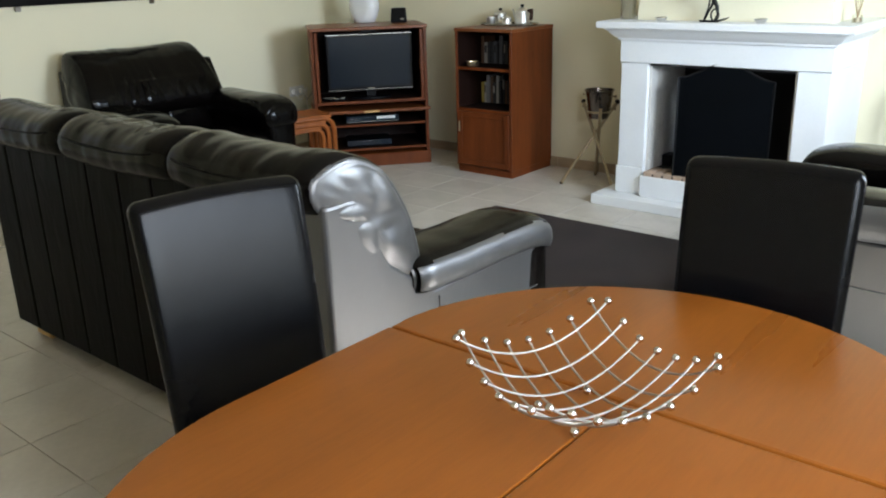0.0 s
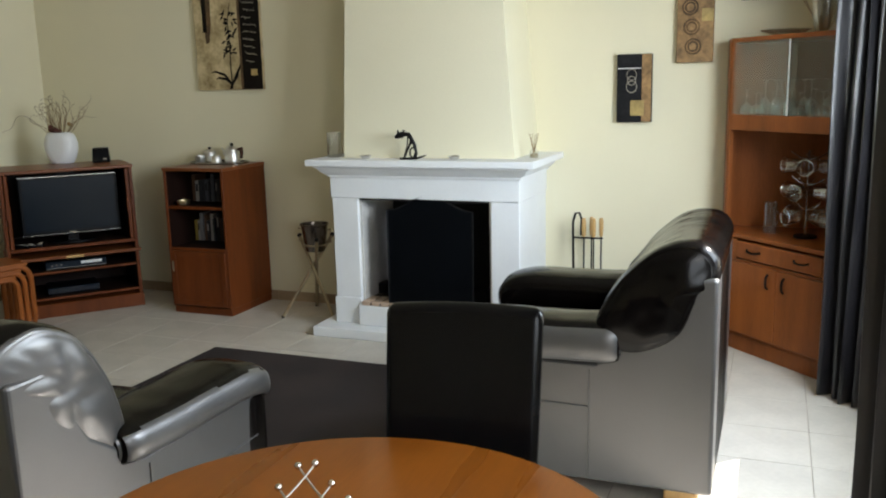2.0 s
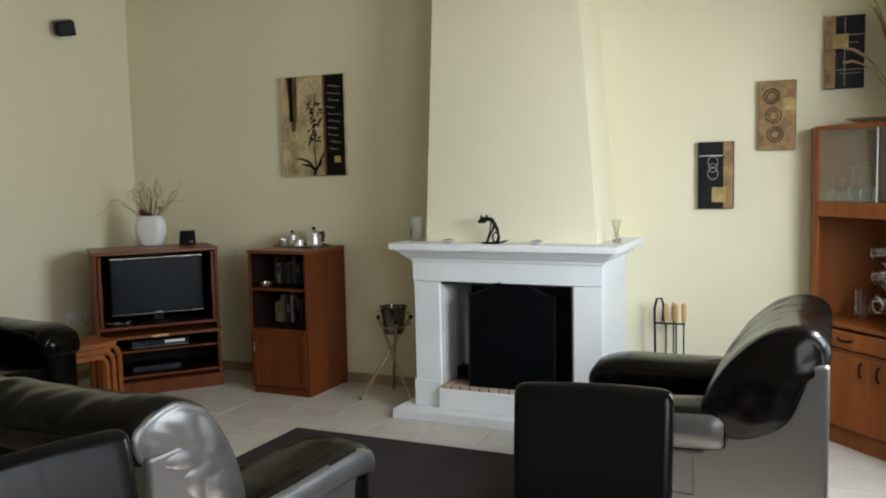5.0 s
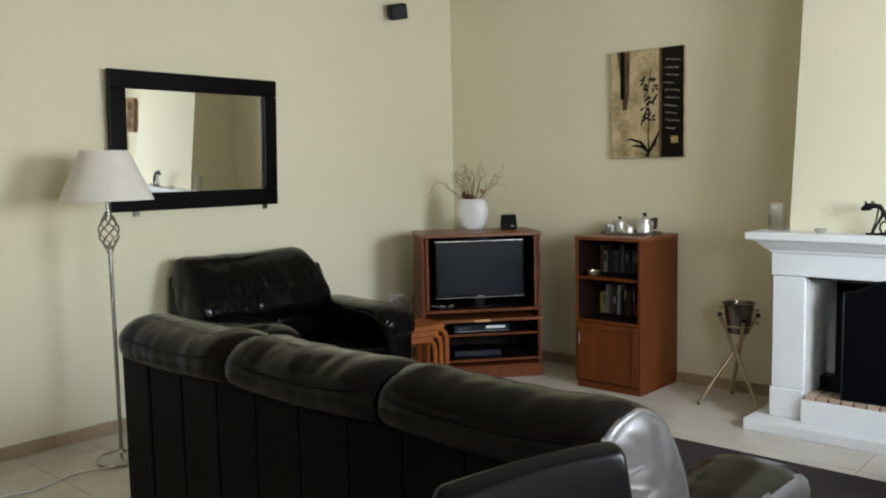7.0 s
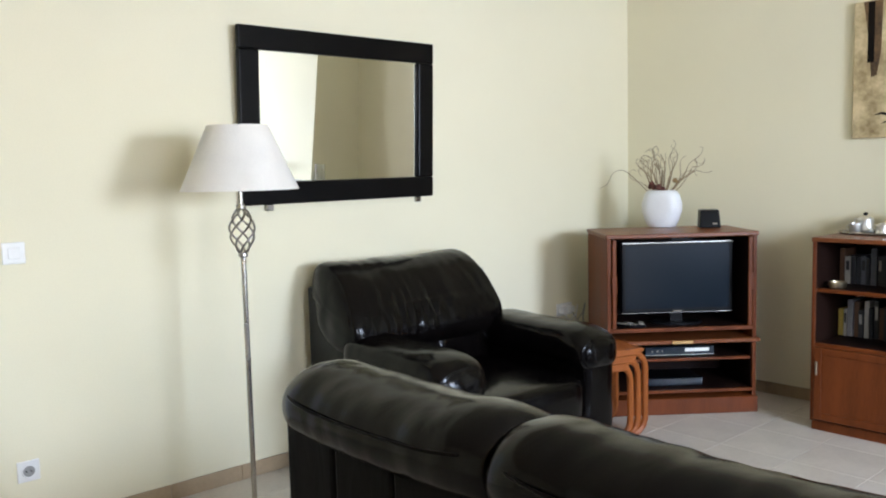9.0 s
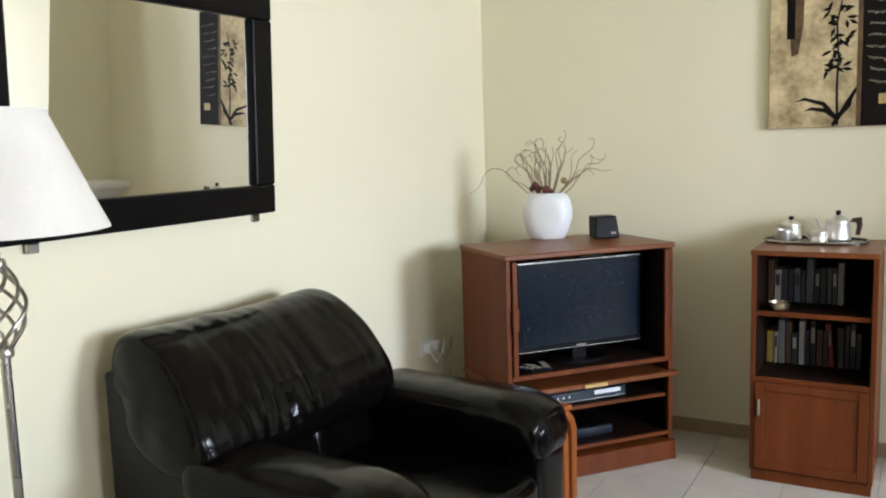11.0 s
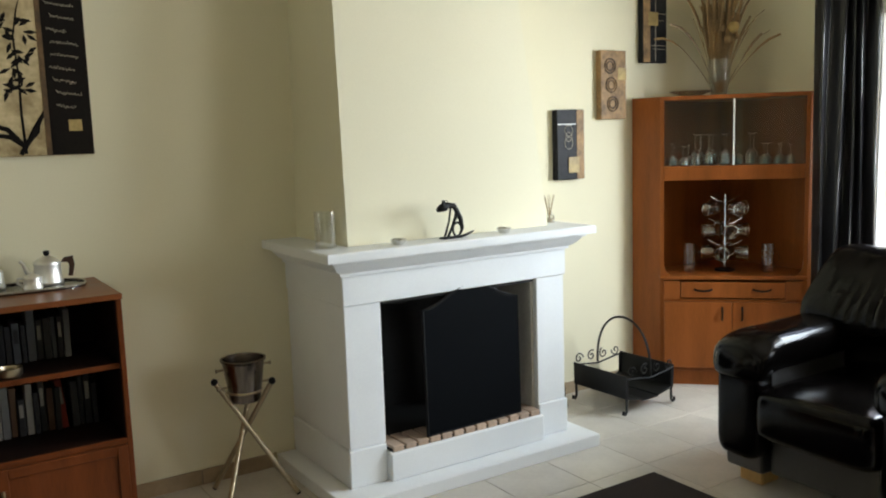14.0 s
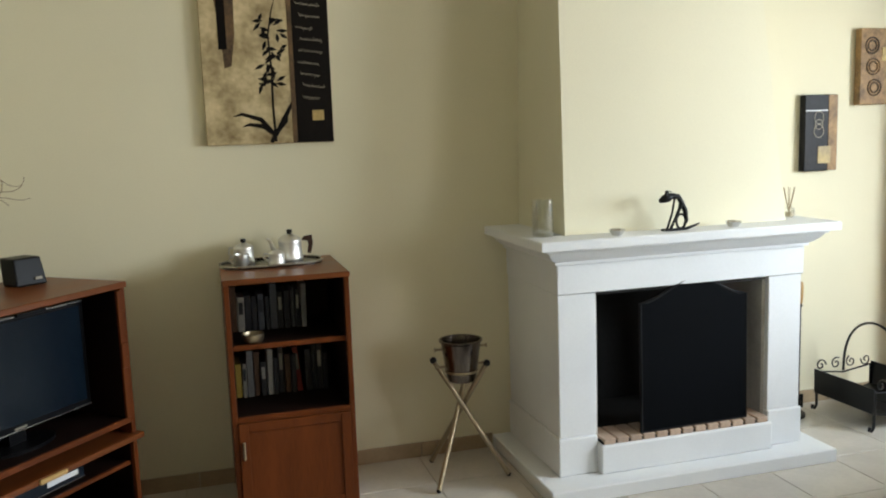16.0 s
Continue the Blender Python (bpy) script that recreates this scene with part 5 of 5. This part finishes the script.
    for k, (x, y) in enumerate(spots):
        tall = 1.32 if k % 10 in (2, 3, 4, 6) else rng.uniform(0.85, 1.0)
        p = m @ pose(x + rng.uniform(-0.008, 0.008), y, 1.3185, 0, 0, 0) @ Matrix.Diagonal((0.86, 0.86, tall, 1))
        if first is None:
            first = thing("wine_glass", "clear stemmed wine glass stored upside down on the cabinet shelf", "wine glass", p, "glasses in the cabinet")
            part("goblet", lathe(bmesh.new(), [(0.033, 0.0), (0.040, 0.040), (0.036, 0.072), (0.016, 0.088), (0.0045, 0.094), (0.004, 0.160), (0.010, 0.166), (0.033, 0.170), (0.033, 0.172), (0.0, 0.172), (0, 0.094), (0.014, 0.086), (0.032, 0.064), (0.036, 0.035), (0.031, 0.0), (0.033, 0.0)], 20), GLASS, first, smooth=True)
        else:
            copy_thing(first, p @ Matrix.Translation((0, 0, 0)))
    rack = thing("mug_tree", "chrome tree of small hanging glass cups on the cabinet counter", "mug rack", m @ pose(0.395, 0.20, 0.6795))
    part("base", lathe(bmesh.new(), [(0, 0), (0.06, 0), (0.06, 0.012), (0.01, 0.018), (0, 0.018)], 20), TEAKD, rack, smooth=True)
    part("post", tube(bmesh.new(), [(0, 0, 0.01), (0, 0, 0.47)], 0.006, 8), CHROME, rack, smooth=True)
    for k in range(12):
        a, z = math.pi / 2 * (k % 4) + 0.35 * (k // 4) - 0.2, 0.115 + 0.135 * (k // 4)
        d = Vector((math.cos(a), 0.8 * math.sin(a), 0))
        part("hook", tube(bmesh.new(), [(0, 0, z + 0.035), d * 0.05 + Vector((0, 0, z + 0.045)), d * 0.10 + Vector((0, 0, z + 0.075))], 0.0035, 6), CHROME, rack, smooth=True)
        place = Matrix.Translation(d * 0.062 + Vector((0, 0, z))) @ d.to_track_quat("Z", "Y").to_matrix().to_4x4()
        cup = part("hanging_cup", lathe(bmesh.new(), [(0, 0), (0.034, 0), (0.043, 0.072), (0.041, 0.072), (0.032, 0.004), (0, 0.003)], 18), GLASS, rack, "small clear glass cup", smooth=True)
        cup.matrix_local = place
        part("rim", tube(bmesh.new(), [(0.042 * math.cos(2 * math.pi * i / 20), 0.042 * math.sin(2 * math.pi * i / 20), 0.072) for i in range(21)], 0.0026, 6), CHROME, cup, "bright cup rim", smooth=True)
    for x in (0.18, 0.64):
        mg = thing("glass_mug", "clear glass mug on the cabinet counter", "mug", m @ pose(x, 0.16, 0.6795), "glass mugs in the cabinet")
        part("body", lathe(bmesh.new(), [(0, 0), (0.034, 0), (0.036, 0.01), (0.038, 0.17), (0.035, 0.17), (0.032, 0.014), (0, 0.012)], 24), GLASS, mg, smooth=True)
        part("handle", tube(bmesh.new(), [(0.036, 0, 0.125), (0.062, 0, 0.12), (0.066, 0, 0.07), (0.036, 0, 0.04)], 0.005, 8), GLASS, mg, smooth=True)
    plate = link("glass_platter", lathe(bmesh.new(), [(0, 0), (0.05, 0), (0.055, 0.004), (0.13, 0.03), (0.132, 0.034), (0.125, 0.032), (0.05, 0.008), (0, 0.007)], 36), GLASS, None, "", True, 40)
    plate.matrix_world = m @ pose(0.19, 0.20, 1.7455)
    tagged(plate, "clear glass platter on top of the corner cabinet", "platter")
    fl = thing("dried_flower_vase", "tall glass vase of dried grasses and seed heads on the cabinet", "vase", m @ pose(0.36, 0.29, 1.7455))
    part("vase", lathe(bmesh.new(), [(0, 0), (0.045, 0), (0.048, 0.006), (0.062, 0.10), (0.072, 0.22), (0.069, 0.22), (0.058, 0.10), (0.044, 0.012), (0, 0.010)], 32), GLASS, fl, smooth=True)
    rng = random.Random(21)
    for k in range(125):
        a, lean = rng.uniform(0, 6.28), rng.uniform(0.02, 0.24) if k % 14 else rng.uniform(0.5, 0.75)
        d = Vector((math.cos(a) * lean, math.sin(a) * lean * 0.6 - 0.08 * lean, 1)).normalized()
        p, pts = Vector((0.02 * math.cos(a), 0.02 * math.sin(a), 0.02)), []
        n = rng.randint(7, 11)
        for i in range(n):
            pts.append(p.copy())
            p = p + d * 0.068
            d = (d + Vector((rng.uniform(-0.07, 0.07), rng.uniform(-0.07, 0.07), -0.035 * lean * i * i * 0.5))).normalized()
        fat = rng.random() < 0.45
        part("dry_stem", tube(bmesh.new(), pts, [0.0022 + (0.0062 * math.sin(math.pi * max(0, i - n * 0.45) / (n * 0.58)) if fat and i > n * 0.45 else 0) for i in range(n)], 6), STRAW if rng.random() < 0.7 else TWIG, fl)
    for x, y, z, r in ((0.07, -0.09, 0.40, 0.034), (-0.04, -0.06, 0.46, 0.024), (0.045, -0.08, 0.33, 0.030), (0.09, -0.05, 0.35, 0.020), (0.01, -0.09, 0.40, 0.022)):
        part("seed_head", ball(bmesh.new(), (x, y, z), r, 12), GOLD if r > 0.03 else STRAW, fl, smooth=True)


corner_cabinet()


# glazed terrace door with curtains
def terrace_door():
    t = tagged(new("window_1"), "white framed glazed terrace door with assumed solid lower panels", "glazed door", kind="structure")
    x0, x1 = EAST + 0.03, EAST + 0.09
    for y0, y1 in ((DOOR_N - 0.07, DOOR_N), (DOOR_S, DOOR_S + 0.07), (-1.995, -1.905)):
        part("frame_post", mbox(x0, y0, 0, x1, y1, DOOR_H, 0.004), DOORW, t)
    for y0, y1 in ((DOOR_S + 0.0702, -1.9952), (-1.9048, DOOR_N - 0.0702)):
        for z0, z1 in ((0, 0.10), (0.70, 0.78), (DOOR_H - 0.10, DOOR_H)):
            part("frame_rail", mbox(x0, y0, z0, x1, y1, z1, 0.004), DOORW, t)
        # Unseen panel, added so that the sun patch starts away from the door.
        part("lower_panel", mbox(x0 + 0.015, y0, 0.1002, x1 - 0.015, y1, 0.6998), DOORW, t)
        g = part("pane", mbox(x0 + 0.027, y0, 0.7802, x0 + 0.033, y1, DOOR_H - 0.1002), PANE, t, "clear window pane")
        g.visible_shadow = False
    for z in (0.35, 1.15, 1.95):
        part("hinge", tube(bmesh.new(), [(x0 - 0.008, DOOR_N - 0.04, z), (x0 - 0.008, DOOR_N - 0.04, z + 0.09)], 0.009, 8), PLASTIC, t)


terrace_door()


def side_window():
    t = tagged(new("window_2"), "white framed window lighting the dining end", "window", kind="structure")
    x0, x1 = EAST + 0.03, EAST + 0.09
    mid = (WIN_N + WIN_S) / 2
    for y0, y1 in ((WIN_N - 0.07, WIN_N), (WIN_S, WIN_S + 0.07), (mid - 0.04, mid + 0.04)):
        part("frame_post", mbox(x0, y0, 0.78, x1, y1, DOOR_H, 0.004), DOORW, t)
    for y0, y1 in ((WIN_S + 0.0702, mid - 0.0402), (mid + 0.0402, WIN_N - 0.0702)):
        for z0, z1 in ((0.78, 0.86), (DOOR_H - 0.08, DOOR_H)):
            part("frame_rail", mbox(x0, y0, z0, x1, y1, z1, 0.004), DOORW, t)
        g = part("pane", mbox(x0 + 0.027, y0, 0.8602, x0 + 0.033, y1, DOOR_H - 0.0802), PANE, t, "clear window pane")
        g.visible_shadow = False


side_window()


def curtain(label, pts, z0, z1, folds, depth):
    """A hanging cloth folded along a line on the floor plan."""
    t = thing("curtain", label, "curtain", None, "terrace door curtains")
    a, b = Vector((*pts[0], 0)), Vector((*pts[1], 0))
    d = (b - a)
    side = Vector((-d.y, d.x, 0)).normalized()
    bm = bmesh.new()
    nu, nv = folds * 10, 14
    rows = []
    for j in range(nv + 1):
        s = j / nv
        row = []
        for i in range(nu + 1):
            u = i / nu
            amp = depth * (0.62 + 0.55 * noise.noise(Vector((u * folds * 0.9, 0.7 * s, pts[0][1])))) * (0.75 + 0.35 * (1 - s))
            w = math.sin(2 * math.pi * folds * u + 1.2 * math.sin(9 * u + 1.0) + 0.7 * math.sin(2.4 * s + 5 * u)) * amp + 0.010 * noise.noise(Vector((u * folds * 3, 3 * s, 2)))
            p = a + d * (u + 0.02 * math.sin(5 * s + 9 * u)) + side * w
            row.append(bm.verts.new((p.x, p.y, z0 + (z1 - z0) * s)))
        rows.append(row)
    for r, q in zip(rows, rows[1:]):
        for i in range(nu):
            bm.faces.new((r[i], r[i + 1], q[i + 1], q[i]))
    c = part("cloth", bm, CURTAIN, t, smooth=True)
    so = c.modifiers.new("thickness", "SOLIDIFY")
    so.thickness = 0.004
    return t


curtain("charcoal satin curtain gathered beside the terrace door", ((5.68, -0.90), (5.92, -1.12)), 0.012, 2.55, 5, 0.055)
curtain("charcoal satin curtain drawn back at the terrace door", ((5.70, -2.74), (5.86, -3.15)), 0.012, 2.55, 5, 0.055)
rod = thing("curtain_rod", "dark metal curtain rod above the terrace door", "curtain rod")
part("pole", tube(bmesh.new(), [(5.80, -0.87, 2.57), (5.80, -3.3, 2.57)], 0.014, 12), IRON, rod, smooth=True)
for y in (-0.89, -2.0, -3.27):
    part("bracket", mbox(5.79, y - 0.01, 2.555, EAST, y + 0.01, 2.585), IRON, rod)


# west door, switch and socket
dw = tagged(new("door_1"), "white painted interior door, shut, with a steel lever handle", "door", kind="structure")
part("door_leaf", mbox(-0.05, -5.0100, 0.004, -0.012, -4.1120, 2.09, 0.003), DOORW, dw)
for y0, y1, z0, z1 in ((-4.1100, -4.0750, 0, 2.155), (-5.0700, -5.0120, 0, 2.155), (-5.0118, -4.1102, 2.095, 2.155)):
    part("door_frame", mbox(-0.10, y0, z0, 0.012, y1, z1, 0.003), DOORW, dw)
plate_ = part("handle_plate", mbox(-0.0118, -4.1670, 0.91, -0.004, -4.1270, 1.125, 0.003), STEEL, dw)
part("door_handle", tube(bmesh.new(), [(-0.006, -4.1470, 1.045), (0.045, -4.1470, 1.045), (0.05, -4.1620, 1.045), (0.048, -4.2720, 1.043)], 0.010, 10), STEEL, plate_, smooth=True)
part("keyhole", mbox(-0.0045, -4.1510, 0.945, -0.003, -4.1430, 0.965), BLACK, plate_)
sw = thing("light_switch", "white square light switch on the cream wall", "switch", pose(0.0, -3.952, 1.144))
part("plate", mbox(0, -0.042, -0.042, 0.010, 0.042, 0.042, 0.004, 2), PLASTIC, sw)
part("rocker", mbox(0.0102, -0.022, -0.022, 0.014, 0.022, 0.022, 0.002), PLASTIC, sw)
so_ = thing("wall_socket", "white round recessed wall socket above the skirting", "socket", pose(0.0, -3.955, 0.285))
part("plate", mbox(0, -0.042, -0.042, 0.010, 0.042, 0.042, 0.004, 2), PLASTIC, so_)
part("rim", tube(bmesh.new(), [(0.0108, 0.024 * math.cos(2 * math.pi * i / 24), 0.024 * math.sin(2 * math.pi * i / 24)) for i in range(25)], 0.0025, 6), PLASTIC, so_, smooth=True)
# Flat disc on the plate; its grey stands for shade in the recess.
part("recess", tube(bmesh.new(), [(0.0101, 0, 0), (0.0108, 0, 0)], 0.022, 24), GREYB, so_, "flat grey disc coloured as the socket recess's shade")
for y in (-0.009, 0.009):
    part("pin_hole", tube(bmesh.new(), [(0.0109, y, 0), (0.0116, y, 0)], 0.0035, 8), BLACK, so_)
tv_socket = thing("wall_socket", "white wall socket with plugged cables beside the television cabinet", "socket", pose(0.0, -0.70, 0.50))
part("plate", mbox(0, -0.075, -0.04, 0.010, 0.075, 0.04, 0.004, 2), PLASTIC, tv_socket)
for y in (-0.04, 0.035):
    part("plug", mbox(0.0102, y - 0.022, -0.02, 0.052, y + 0.022, 0.022, 0.008, 2), PLASTIC, tv_socket)
    part("cable", tube(bmesh.new(), [(0.045, y, -0.02), (0.075, y + 0.01, -0.07), (0.09, y + 0.05, -0.02), (0.075, y + 0.09, 0.03), (0.05, y + 0.10, -0.06), (0.05, y + 0.11, -0.30), (0.06, y + 0.14, -0.493)], 0.0045, 6), PLASTIC if y < 0 else GREYB, tv_socket, smooth=True)


# floor tiles
SIZE, X0, Y0 = 0.36, 3.12 - 9 * 0.36, -4.30 - 9 * 0.36
tile = mbox(-SIZE / 2 + 0.002, -SIZE / 2 + 0.002, -0.006, SIZE / 2 - 0.002, SIZE / 2 - 0.002, 0.0, 0.0008)
first_tile = part("floor_tile", tile, TILE, floor)
rest = bmesh.new()
used = False
for i in range(19):
    for j in range(22):
        x, y = X0 + (i + 0.5) * SIZE, Y0 + (j + 0.5) * SIZE
        if x > EAST + 0.1 or y > 0.1 or y < SOUTH - 0.1 or x < -0.1:
            continue
        if y > -5.5:
            ob = first_tile if not used else new("floor_tile", first_tile.data)
            ob.parent = floor
            used = True
            ob.location = (x, y, 0)
        else:
            box(rest, x - SIZE / 2 + 0.0025, y - SIZE / 2 + 0.0025, -0.006, x + SIZE / 2 - 0.0025, y + SIZE / 2 - 0.0025, 0.0)
tagged(part("floor_tiles_rest", rest, TILE, floor), kind="stuff")
